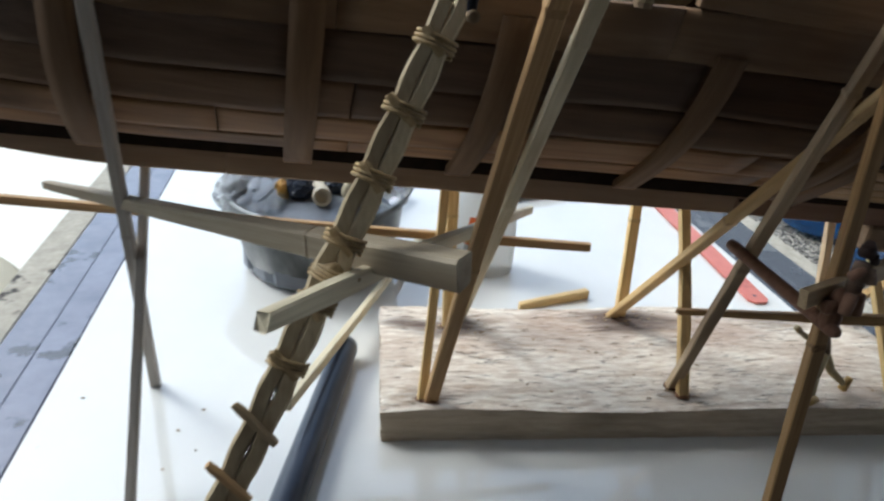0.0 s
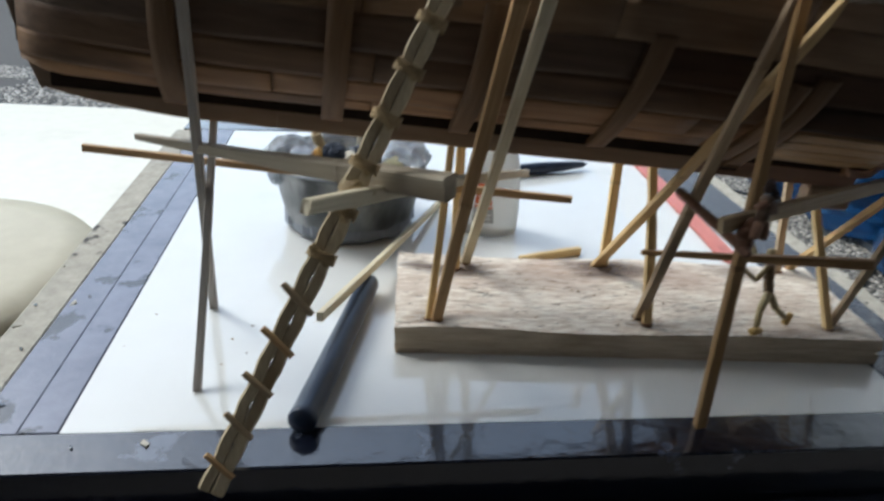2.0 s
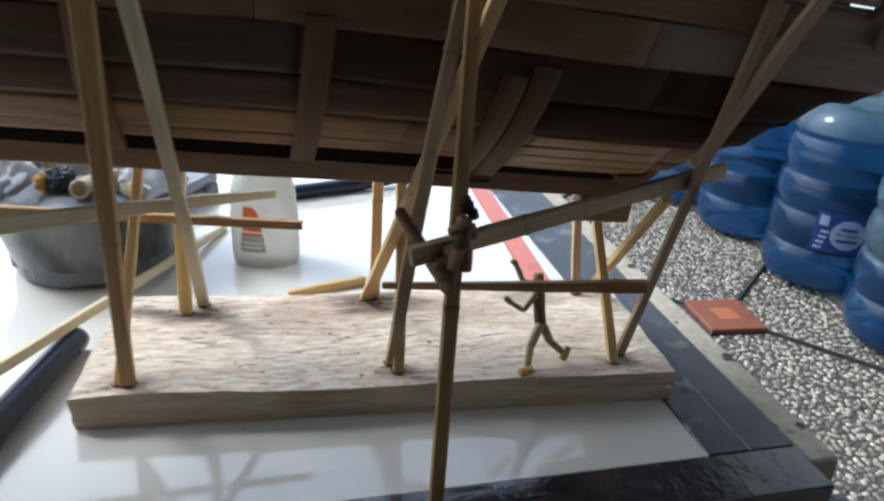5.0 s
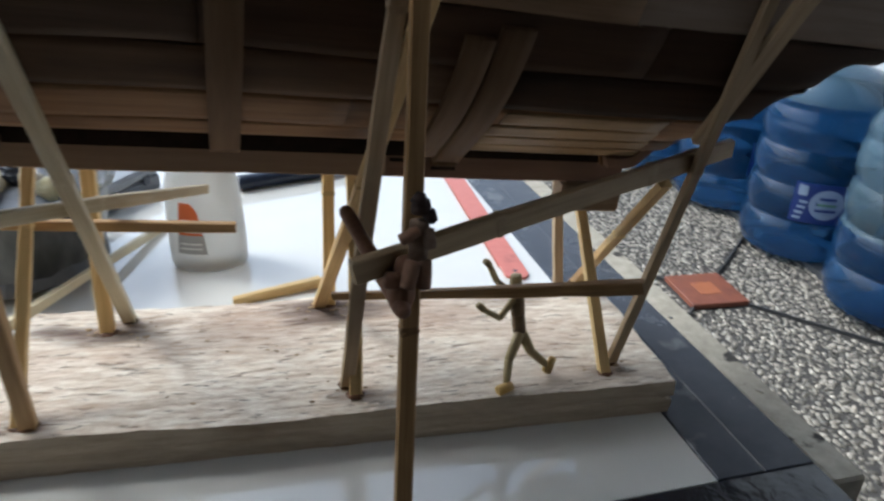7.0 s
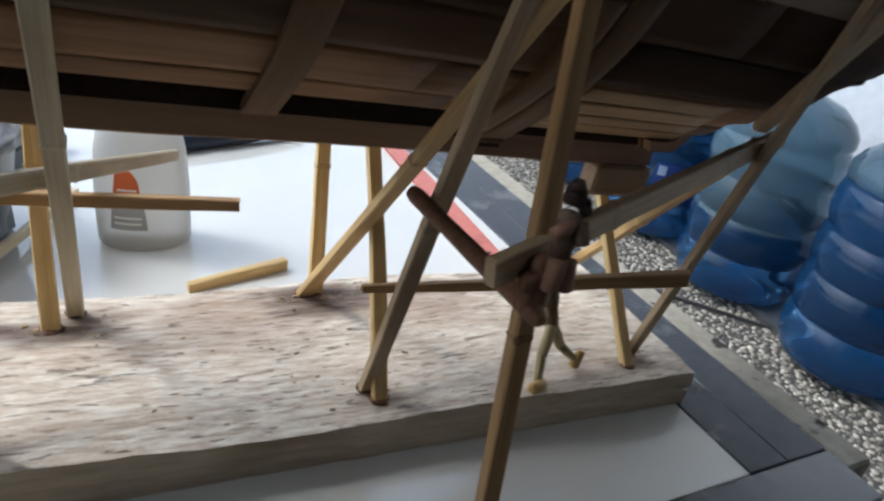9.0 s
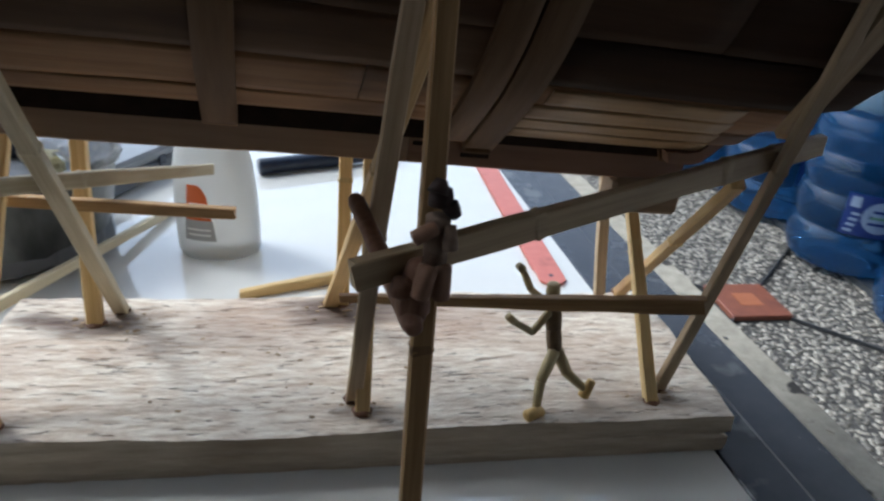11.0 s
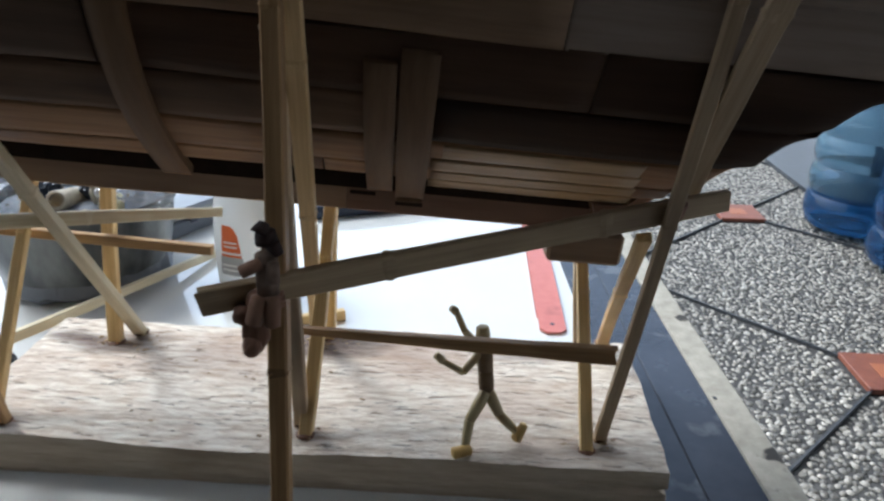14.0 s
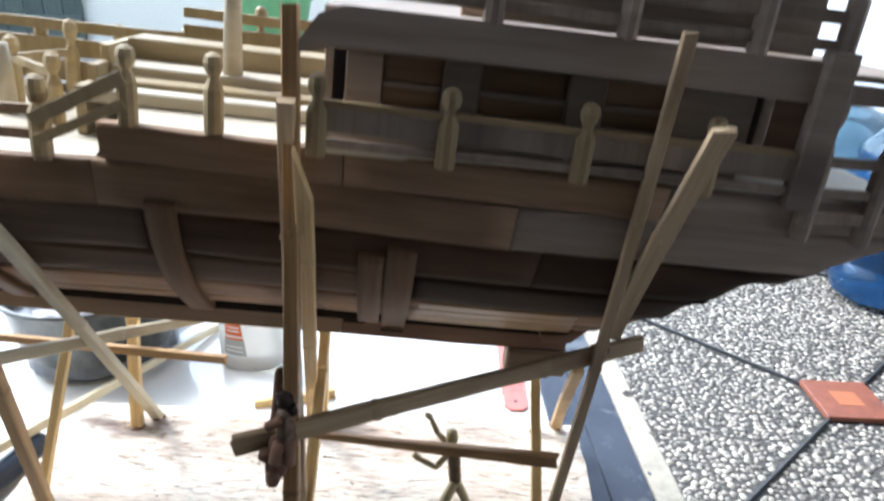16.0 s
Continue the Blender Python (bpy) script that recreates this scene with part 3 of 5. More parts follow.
    for i in range(-2, 1):
        for j in range(-1, 4):
            x, y = cx + i * pitch, cy + j * pitch
            if x < 3 and y < 44:
                continue
            m = Matrix.Translation((x * U, y * U, -0.004))
            tile = part("tile", box(bmesh.new(), -half * U, half * U, -half * U, half * U, -0.006, 0.006, 0.0015), terracotta, yard, "terracotta square tile", m)
            bm = bmesh.new()
            box(bm, -0.42 * U, 0.42 * U, -0.42 * U, 0.42 * U, 0.006, 0.0068)
            part("tile_figure", bm, terracotta_light, tile, "orange square on the tile", m)


pebble_yard()

# ---- the table ----
TURN = radians(4.0)


def table():
    t = thing("table", P(0.9, 2.5, 0) - Vector((0, 0, TOP)), "low square table with white ceramic top and worn navy frame", "table")
    m = Matrix.Translation(P(0.95, -0.84, 0)) @ Matrix.Rotation(TURN, 4, "Z")

    def slat(name, x0, x1, y0, y1, z0, z1, mat, label="", bevel=0.008):
        return part(name, box(bmesh.new(), q(x0), q(x1), q(y0), q(y1), q(z0), q(z1), q(bevel)), mat, t, label, m)

    # local: x along the front edge, y away from the viewer, the white top's front edge on y = 0
    slat("top", -3.22, 3.25, 0.0, 7.3, -0.25, 0.0, ceramic, "glossy white ceramic top", 0.004)
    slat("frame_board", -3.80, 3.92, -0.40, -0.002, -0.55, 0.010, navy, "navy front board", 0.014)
    # left boards carry the sky's sheen in their base colour
    slat("frame_board", -3.49, -3.222, 0.0, 7.3, -0.5, 0.010, navy_side, "navy side board, sky sheen painted in")
    slat("frame_board", -3.80, -3.493, 0.0, 7.3, -0.5, 0.005, navy_side, "navy outer side board, sky sheen painted in")
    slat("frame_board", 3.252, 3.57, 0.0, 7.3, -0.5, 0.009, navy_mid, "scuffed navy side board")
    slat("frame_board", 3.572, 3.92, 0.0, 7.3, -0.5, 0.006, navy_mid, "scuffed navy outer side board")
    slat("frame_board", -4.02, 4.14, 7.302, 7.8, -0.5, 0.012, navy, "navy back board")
    slat("edge_strip", -4.14, -3.803, -0.16, 7.3, -0.45, -0.006, raw_edge, "raw weathered edge strip", 0.02)
    slat("edge_strip", 3.923, 4.17, -0.16, 7.3, -0.45, -0.006, raw_edge, "raw weathered edge strip", 0.02)
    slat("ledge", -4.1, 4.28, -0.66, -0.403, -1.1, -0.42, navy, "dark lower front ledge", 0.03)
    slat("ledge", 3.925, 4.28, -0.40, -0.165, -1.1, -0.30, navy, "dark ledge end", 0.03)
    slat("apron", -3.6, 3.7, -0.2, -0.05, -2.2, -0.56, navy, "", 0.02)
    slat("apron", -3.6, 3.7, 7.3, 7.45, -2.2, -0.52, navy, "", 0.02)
    rnd = random.Random(77)
    for x0, x1, y0, y1, z, n in ((-4.1, -3.84, 0.3, 2.6, -0.004, 4), (-3.76, -3.52, 0.15, 2.2, 0.006, 3), (-3.46, -2.6, -0.36, -0.06, 0.012, 2), (3.95, 4.14, 0.4, 3.2, -0.004, 2)):
        for k in range(n):
            bm = bmesh.new()
            c = Vector((rnd.uniform(x0, x1), rnd.uniform(y0, y1), 0))
            r, turn = rnd.uniform(0.018, 0.05), rnd.uniform(0, 6.3)
            loops = []
            for lift in (0.0, 0.007):
                rnd2 = random.Random(k)
                loops.append([(q(c.x + r * rnd2.uniform(0.6, 1.2) * (1.3 * math.cos(turn) * math.cos(a) - 0.6 * math.sin(turn) * math.sin(a))), q(c.y + r * (1.3 * math.sin(turn) * math.cos(a) + 0.6 * math.cos(turn) * math.sin(a)) * rnd2.uniform(0.6, 1.2)), q(z + lift + 0.008 * (lift > 0) * math.cos(a))) for a in (0.9 * i for i in range(7))])
            part("paint_flake", rings(bm, loops), raw_edge if k % 2 else navy, t, "loose flake of old paint", m)
    for x in (-3.6, 3.3):
        for y in (-0.1, 6.9):
            slat("leg", x, x + 0.5, y, y + 0.5, -9.6, -0.52, navy)


table()


def plank():
    """The porous wooden plank under the props."""
    bm = bmesh.new()
    rnd = random.Random(3)
    nx, ny = 44, 14
    L, D, H = 4.2, 1.38, 0.262
    grid = {}
    for i in range(nx + 1):
        for j in range(ny + 1):
            x, y = L * i / nx, D * j / ny
            edge = i in (0, nx) or j in (0, ny)
            jx = (0.004 * math.sin(y * 9) + rnd.uniform(-1, 1) * 0.006) if i in (0, nx) else 0
            jy = (0.014 * math.sin(x * 3.1) + rnd.uniform(-1, 1) * 0.006) if j in (0, ny) else 0
            z = H + 0.012 * math.sin(x * 2.3 + y * 1.7) + rnd.uniform(-1, 1) * 0.0025 - (0.006 if edge else 0)
            grid[i, j] = bm.verts.new((q(x + jx), q(y + jy), q(z)))
    for i in range(nx):
        for j in range(ny):
            bm.faces.new((grid[i, j], grid[i + 1, j], grid[i + 1, j + 1], grid[i, j + 1]))
    border = [(i, 0) for i in range(nx)] + [(nx, j) for j in range(ny)] + [(i, ny) for i in range(nx, 0, -1)] + [(0, j) for j in range(ny, 0, -1)]
    prev = [grid[k] for k in border]
    for z, inset in ((0.205, 0.0), (0.15, 0.003), (0.128, 0.008), (0.105, 0.003), (0.06, 0.004), (0.002, 0.012)):
        cur = []
        for (i, j), v in zip(border, prev):
            x, y = L * i / nx, D * j / ny
            split = 0.05 if (i == nx and abs(z - 0.128) < 0.01) else 0.012 if (j == 0 and i > 0.86 * nx and abs(z - 0.128) < 0.01) else 0
            sx = (inset if i == 0 else -inset - split if i == nx else 0)
            sy = (inset + (split if i < nx else 0) if j == 0 else -inset if j == ny else 0)
            cur.append(bm.verts.new((q(x + sx + rnd.uniform(-1, 1) * 0.004), q(y + sy + rnd.uniform(-1, 1) * 0.004), q(z))))
        for k in range(len(cur)):
            n = (k + 1) % len(cur)
            bm.faces.new((prev[k], cur[k], cur[n], prev[n])).material_index = 1
        prev = cur
    bm.faces.new(prev)
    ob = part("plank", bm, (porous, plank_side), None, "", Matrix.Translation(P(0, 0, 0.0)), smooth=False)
    tagged(ob, "pale porous wooden plank lying on the white table", "plank")


plank()

# ---- the model ship ----
ES = Vector((0.992, 0.088, -0.093)).normalized()
EY = Vector((0, 0, 1)).cross(ES).normalized()
EZ = ES.cross(EY)
KEEL = P(0, 0.30, 1.75)
SHIP = Matrix(((ES.x, EY.x, EZ.x, KEEL.x), (ES.y, EY.y, EZ.y, KEEL.y), (ES.z, EY.z, EZ.z, KEEL.z), (0, 0, 0, 1)))
MIDDLE = ((0.17, 0.245), (0.36, 0.40), (0.55, 0.58), (0.705, 0.785), (0.815, 1.01), (0.88, 1.26), (0.93, 1.5))
BREADTH = ((-2.65, 0.03), (-2.3, 0.30), (-1.8, 0.50), (-1.26, 0.64), (-0.4, 0.80), (0.75, 0.92), (2.2, 1.0), (3.3, 1.1), (4.6, 1.1), (5.4, 1.02))
HEIGHT = ((-2.7, 1.21), (-1.3, 1.17), (1.25, 1.31), (1.2501, 1.5), (5.4, 1.5))
SHEER = ((-2.7, 0.93), (-1.3, 0.893), (1.25, 1.0))
STERN = ((3.92, 0.17), (4.35, 0.65), (4.62, 0.97), (4.86, 0.97), (5.0, 1.1), (5.4, 1.3))
STEM = ((-2.72, 0.5), (-2.6, 0.32), (-2.4, 0.27), (-2.0, 0.24))


def section(s, v):
    """Half breadth and height of the hull's skin at a station s and a share v of its girth."""
    k = min(5, int(v * 6))
    u = v * 6 - k
    a, b = Vector(MIDDLE[k]), Vector(MIDDLE[k + 1])
    da = (b - Vector(MIDDLE[k - 1])) / 2 if k else b - a
    db = (Vector(MIDDLE[k + 2]) - a) / 2 if k < 5 else b - a
    w, h = a * (2 * u ** 3 - 3 * u ** 2 + 1) + da * (u ** 3 - 2 * u ** 2 + u) + b * (3 * u ** 2 - 2 * u ** 3) + db * (u ** 3 - u ** 2)
    if v < 0:
        w, h = MIDDLE[0][0] + 0.92 * v, MIDDLE[0][1] + 0.75 * v
    w *= lerp(BREADTH, s) ** max(0.0, 0.25 + 0.75 * v)
    h *= lerp(SHEER, s)
    if s > 3.8:
        h = max(h, lerp(STERN, s) + 0.03 * v)
    if s < -2.0:
        h = max(h, lerp(STEM, s) + 0.05 * v)
    return w, h


def on_hull(s, v, side=-1, out=0.0):
    """A place on the hull's skin in ship units; out: how far proud of it."""
    w, h = section(s, v)
    w2, h2 = section(s, min(1.0, v + 0.02))
    w1, h1 = section(s, v - 0.02 if v < 0 else max(0.0, v - 0.02))
    n = Vector((h2 - h1, -(w2 - w1)))
    n = n.normalized() if n.length > 1e-6 else Vector((1, 0))
    return Vector((s, side * (w + n.x * out) + 0.06, h + n.y * out))


def patch(s0, s1, v0, v1, side, thick, out=0.0, n=8, mrows=3, gap=0.008, bend=0.0):
    """A plank of the hull's skin between two stations and two shares of the girth."""
    bm = bmesh.new()
    outer, inner = {}, {}
    for i in range(n + 1):
        for j in range(mrows + 1):
            s = s0 + gap + (s1 - s0 - 2 * gap) * i / n
            v = v0 + 0.0014 + (v1 - v0 - 0.0028) * j / mrows + bend * math.sin(s * 3 + v0 * 20)
            v = min(1.0, v) if v0 < 0 else max(0.0, min(1.0, v))
            rim = 0.03 * thick if (i in (0, n) or j in (0, mrows)) else 0
            a, b = on_hull(s, v, side, out + thick - rim), on_hull(s, v, side, out - 0.02)
            outer[i, j], inner[i, j] = bm.verts.new(a * U), bm.verts.new(b * U)
    for i in range(n):
        for j in range(mrows):
            bm.faces.new((outer[i, j], outer[i + 1, j], outer[i + 1, j + 1], outer[i, j + 1])).smooth = True
    ring = [(i, 0) for i in range(n)] + [(n, j) for j in range(mrows)] + [(i, mrows) for i in range(n, 0, -1)] + [(0, j) for j in range(mrows, 0, -1)]
    for k in range(len(ring)):
        a, b = ring[k], ring[(k + 1) % len(ring)]
        bm.faces.new((outer[a], outer[b], inner[b], inner[a]))
    return bm


def ship_box(bm, s0, s1, w0, w1, h0, h1, bevel=0.0):
    return box(bm, q(s0), q(s1), q(w0), q(w1), q(h0), q(h1), q(bevel))


def baluster(height, r=0.045):
    return lathe([(q(a * r), q(b * height)) for a, b in ((1.0, 0.0), (1.05, 0.04), (1.05, 0.55), (0.8, 0.62), (0.55, 0.68), (0.55, 0.72), (0.9, 0.78), (1.05, 0.87), (0.85, 0.96), (0.3, 1.0))], 10)


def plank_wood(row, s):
    """The colour of a hull plank, hull shade put into it: brown forward, dark amidships, grey towards the stern's top.
    """
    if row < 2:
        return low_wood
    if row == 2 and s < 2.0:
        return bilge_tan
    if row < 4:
        return fore_wood if s < 0.7 else grey_wood if row == 3 and s > 4.4 else (bilge_shade_wood, mid_shade_wood)[row - 2]
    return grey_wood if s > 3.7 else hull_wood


def ship():
    rnd = random.Random(11)
    ark = thing("model_ship", SHIP.translation, "hand-built wooden model ship with planked hull, carried on bamboo props", "model ship")
    # inner shell, a little inside the planks; its near-black colour paints the shade between them
    bm = bmesh.new()
    ss = [-2.66 + 8.0 * i / 60 for i in range(61)]
    for side in (-1, 1):
        g = {(i, j): bm.verts.new(on_hull(s, j / 10 * (0.985 if side < 0 and s > 1.3 else 0.86 if side < 0 else 0.72), side, -0.02) * U) for i, s in enumerate(ss) for j in range(11)}
        for i in range(60):
            for j in range(10):
                bm.faces.new((g[i, j], g[i + 1, j], g[i + 1, j + 1], g[i, j + 1]))
    lo = [(bm.verts.new(on_hull(s, 0, -1, -0.02) * U), bm.verts.new(on_hull(s, 0, 1, -0.02) * U)) for s in ss]
    for a, b in zip(lo, lo[1:]):
        bm.faces.new((a[0], a[1], b[1], b[0]))
    hull = part("hull", bm, gap_shade, ark, "inner shell of the hull, gap shade put into its colour", SHIP)
    # planks: rows with staggered butts
    rows = [0.0, 0.16, 0.33, 0.51, 0.70, 0.87, 1.0]
    for side in (-1, 1):
        for r, (v0, v1) in enumerate(zip(rows, rows[1:])):
            if side > 0 and r > 3:
                continue
            first = 1.25 if r == 5 else -2.62
            s, cuts = first, [first]
            while s < 5.3:
                s += rnd.uniform(1.5, 3.4)
                cuts.append(s)
            cuts[-1] = 5.36
            if r == 5:
                cuts = [1.25, 2.42, 4.0, 5.36]
            if r == 4:
                cuts = [-2.62, -0.4, 1.2, 3.29, 5.36]
            for s0, s1 in zip(cuts, cuts[1:]):
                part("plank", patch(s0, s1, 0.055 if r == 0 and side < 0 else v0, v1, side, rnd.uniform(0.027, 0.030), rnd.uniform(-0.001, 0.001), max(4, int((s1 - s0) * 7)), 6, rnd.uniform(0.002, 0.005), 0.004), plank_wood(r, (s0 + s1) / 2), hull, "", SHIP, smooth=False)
    # pale garboard strips beside the keel aft
    for v0, v1, s0, s1 in ((0.0, 0.075, 2.83, 3.9), (0.078, 0.15, 2.84, 3.88), (0.153, 0.235, 2.83, 3.86), (0.238, 0.315, 2.88, 3.84)):
        part("garboard_strip", patch(s0, s1, v0, v1, -1, 0.033, 0.002, 8, 5, 0.004, 0.003), strip_wood, hull, "pale thin strip of planking", SHIP)
    # added filler; its near-black colour paints the shadow gap over the keel
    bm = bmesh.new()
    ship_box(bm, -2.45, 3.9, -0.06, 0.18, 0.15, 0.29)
    part("garboard", bm, gap_shade, ark, "filler coloured near-black for the shade above the keel", SHIP)
    # keel and stem
    for s0, s1, mat, text in ((-2.5, -0.93, keel_tan, "square tan wooden keel beam"), (-0.926, 2.40, keel_tan, "square tan wooden keel beam"), (2.404, 3.95, keel_red, "reddish-brown keel beam aft")):
        loops = []
        for i in range(21):
            s = s0 + (s1 - s0) * i / 20
            lift = 0.13 * max(0, (-1.4 - s) / 1.15) ** 2.2
            dw, dh = 0.004 * math.sin(5.1 * s), 0.004 * math.sin(3.3 * s + 1)
            loops.append([(q(s), q(w + dw), q(h + lift + dh)) for w, h in ((0.0, 0.008), (0.008, 0.0), (0.112, 0.0), (0.12, 0.008), (0.12, 0.160), (0.008, 0.160), (0.0, 0.152))])
        part("keel", rings(bmesh.new(), loops), mat, ark, text, SHIP)
    bm = bmesh.new()
    loops = []
    for i in range(11):
        u = i / 10
        s, h = -2.48 - 0.36 * u ** 0.8, 0.13 + 1.5 * u
        loops.append([(q(s + ds), q(w), q(h + dh)) for ds, w, dh in ((0.2, -0.01, 0.08), (0.2, 0.13, 0.08), (-0.06, 0.12, -0.02), (-0.06, 0.0, -0.02))])
    part("stem", rings(bm, loops), keel_wood, ark, "curved wooden stem post", SHIP)
    bm = bmesh.new()
    ship_box(bm, 3.55, 3.98, -0.02, 0.14, -0.20, -0.004, 0.02)
    part("heel", bm, keel_wood, ark, "brown heel block under the keel", SHIP)
    # boards that turn up along the stern
    for w0, w1, down, deep, mat, text in ((-0.165, -0.10, 0.03, 0.06, keel_red, "thin brown strip along the stern"), (-0.085, -0.03, 0.045, 0.06, low_wood, "thin brown strip along the stern"), (0.0, 0.12, 0.05, 0.09, keel_wood, "curved stern post"), (0.15, 0.21, 0.04, 0.06, low_wood, "thin brown strip along the stern")):
        loops = []
        for i in range(17):
            s = 3.74 + 0.98 * i / 16
            h = max(0.20 - 0.25 * max(0.0, 3.95 - s), lerp(STERN, s) + 0.01) - down
            loops.append([(q(s + ds), q(w), q(h + dh)) for w, ds, dh in ((w0, 0.0, 0.0), (w1, 0.0, 0.0), (w1, -0.4 * deep, deep), (w0, -0.4 * deep, deep))])
        part("stern_strip", rings(bmesh.new(), loops), mat, ark, text, SHIP)
    # outer ribs
    for s, w, v0, v1, side in ((-1.62, 0.17, -0.08, 1.0, -1), (-0.53, 0.16, -0.08, 1.0, -1), (0.42, 0.15, -0.08, 0.8, -1), (1.52, 0.15, -0.075, 0.74, -1), (2.585, 0.135, -0.05, 0.62, -1), (2.745, 0.155, -0.13, 0.66, -1),
                               (-0.5, 0.16, 0.02, 0.9, 1), (0.42, 0.15, 0.02, 0.9, 1), (1.5, 0.15, 0.02, 0.9, 1), (2.7, 0.15, 0.02, 0.9, 1), (3.7, 0.15, 0.02, 0.9, 1)):
        part("rib", patch(s - w / 2, s + w / 2, v0, v1, side, 0.030, 0.03, 3, 18, 0.0), rib_wood, ark, "flat wooden rib strap", SHIP)
    bm = bmesh.new()
    ship_box(bm, 2.675, 2.815, -0.045, -0.006, 0.085, 0.17, 0.008)
    part("rib_foot", bm, rib_wood, ark, "", SHIP)
    # thin near-black sheets laid on the keel to paint the slots' shade
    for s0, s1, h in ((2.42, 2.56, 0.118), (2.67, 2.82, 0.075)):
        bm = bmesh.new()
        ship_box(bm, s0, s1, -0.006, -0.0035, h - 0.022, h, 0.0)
        part("keel_slot", bm, gap_shade, ark, "flat near-black sheet for the shade of a keel slot", SHIP)
    # decks: the fore deck lies a step lower than the waist
    for low, s_from, s_to in ((1.235, -1.9, 1.245), (1.42, 1.25, 2.29)):
        for k in range(11):
            w0 = -0.90 + 0.165 * k
            bm = bmesh.new()
            n = 10
            g = {}
            for i in range(n + 1):
                s = s_from + (s_to - s_from) * i / n
                lim = section(s, 0.9)[0] - 0.035
                for j, w in enumerate((w0, w0 + 0.158)):
                    ww = max(-lim, min(lim, w)) + 0.06
                    g[i, j, 0], g[i, j, 1] = bm.verts.new((q(s), q(ww), q(low + 0.03))), bm.verts.new((q(s), q(ww), q(low)))
            for i in range(n):
                bm.faces.new((g[i, 0, 0], g[i + 1, 0, 0], g[i + 1, 1, 0], g[i, 1, 0]))
                bm.faces.new((g[i, 0, 1], g[i, 1, 1], g[i + 1, 1, 1], g[i + 1, 0, 1]))
                for j in (0, 1):
                    bm.faces.new((g[i, j, 0], g[i + 1, j, 0], g[i + 1, j, 1], g[i, j, 1]))
            part("deck_board", bm, deck_wood, ark, "", SHIP)
    bm = bmesh.new()
    ship_box(bm, 2.3, 5.3, -0.94, 1.06, 1.48, 1.52, 0.005)
    part("quarter_deck", bm, deck_wood, ark, "pale quarter deck", SHIP)

    # a stepped hatch on the waist, with a boarded end towards the bow
    for w0, w1, top, mat in ((-0.25, -0.10, 1.53, deck_wood), (-0.09, 0.08, 1.56, rail_wood), (0.09, 0.37, 1.615, deck_wood), (0.38, 0.66, 1.74, rail_wood)):
        bm = bmesh.new()
        ship_box(bm, 0.96, 2.28, w0, w1, 1.452, top, 0.008)
        part("hatch_step", bm, mat, ark, "pale wooden hatch step", SHIP)
    for k in range(3):
        bm = bmesh.new()
        ship_box(bm, 0.90, 0.955, -0.25 + 0.18 * k, -0.075 + 0.18 * k if k < 2 else 0.66, 1.268, 1.54 + 0.09 * k, 0.006)
        part("hatch_end", bm, rail_wood, ark, "pale boarded end of the hatch", SHIP)

    # posts and rails
    def post(s, w, h, tall, mat=rail_wood):
        part("post", baluster(tall), mat, ark, "", SHIP @ Matrix.Translation((q(s), q(w), q(h))))

    def rail(s0, s1, w0, w1, h0, h1, tall, thick=0.03, mat=rail_wood, seed=1):
        a, b = Vector((s0, w0, h0)), Vector((s1, w1, h1))
        part("rail", splint((b - a).length * U, q(tall), q(thick), seed + int(100 * (s0 + h0 + 9)), n=5), mat, ark, "", SHIP @ frame_on(a * U, b * U, (0, 0, 1)))

    for s, h, tall in ((0.98, 1.30, 0.38), (1.40, 1.49, 0.37), (1.80, 1.50, 0.37)):
        post(s, -section(s, 1.0)[0] + 0.06, h, tall)
    for s, tall in ((2.30, 0.37), (2.89, 0.37), (3.52, 0.37), (4.12, 0.37)):
        post(s, -1.04, 1.49, tall, post_wood)
    rail(0.98, 1.40, -0.87, -0.87, 1.48, 1.72, 0.07)
    rail(0.98, 1.40, -0.87, -0.87, 1.38, 1.60, 0.05)
    for s0, s1 in ((2.33, 2.86), (2.92, 3.49), (3.55, 4.09), (4.15, 4.52)):
        rail(s0, s1, -1.03, -1.03, 1.665, 1.655, 0.115, 0.03, grey_wood)
        rail(s0, s1, -1.035, -1.035, 1.735, 1.725, 0.03, 0.045, post_wood)
        rail(s0, s1, -1.03, -1.03, 1.555, 1.55, 0.04, 0.03, grey_wood)
    for s, w, tall in ((0.30, 0.30, 0.42), (0.45, 0.75, 0.5), (0.70, -0.05, 0.40)):
        post(s, w, 1.266, tall)
    rail(0.30, 0.70, 0.30, -0.05, 1.55, 1.55, 0.05)
    rail(0.30, 0.45, 0.30, 0.75, 1.55, 1.55, 0.05)
    # far side: bulwark rails seen across the deck
    for k, (h, tall) in enumerate(((1.14, 0.13), (1.30, 0.135), (1.46, 0.13), (1.62, 0.12), (1.76, 0.07))):
        for s0, s1 in ((-2.0, -0.9), (-0.9, 0.2), (0.2, 1.15), (1.15, 2.2)):
            w0, w1 = section(s0, 1.0)[0] + 0.04, section(s1, 1.0)[0] + 0.04
            drop = 0.17 if s1 < 1.2 else 0.0
            rail(s0, s1, w0, w1, h - drop + 0.12, h - drop + 0.12, tall, 0.03, rail_wood, 3 + k)
    for s in (-2.0, -1.45, -0.9, -0.35, 0.2, 0.7, 1.15, 1.65, 2.2):
        post(s, section(s, 1.0)[0] + 0.08, lerp(HEIGHT, s) - 0.03, 0.5)
    # near rails forward of the step
    for s0, s1 in ((-2.1, -1.2), (-1.2, -0.62), (-0.44, 0.3), (0.3, 0.98)):
        w0, w1 = -section(s0, 1.0)[0] + 0.07, -section(s1, 1.0)[0] + 0.07
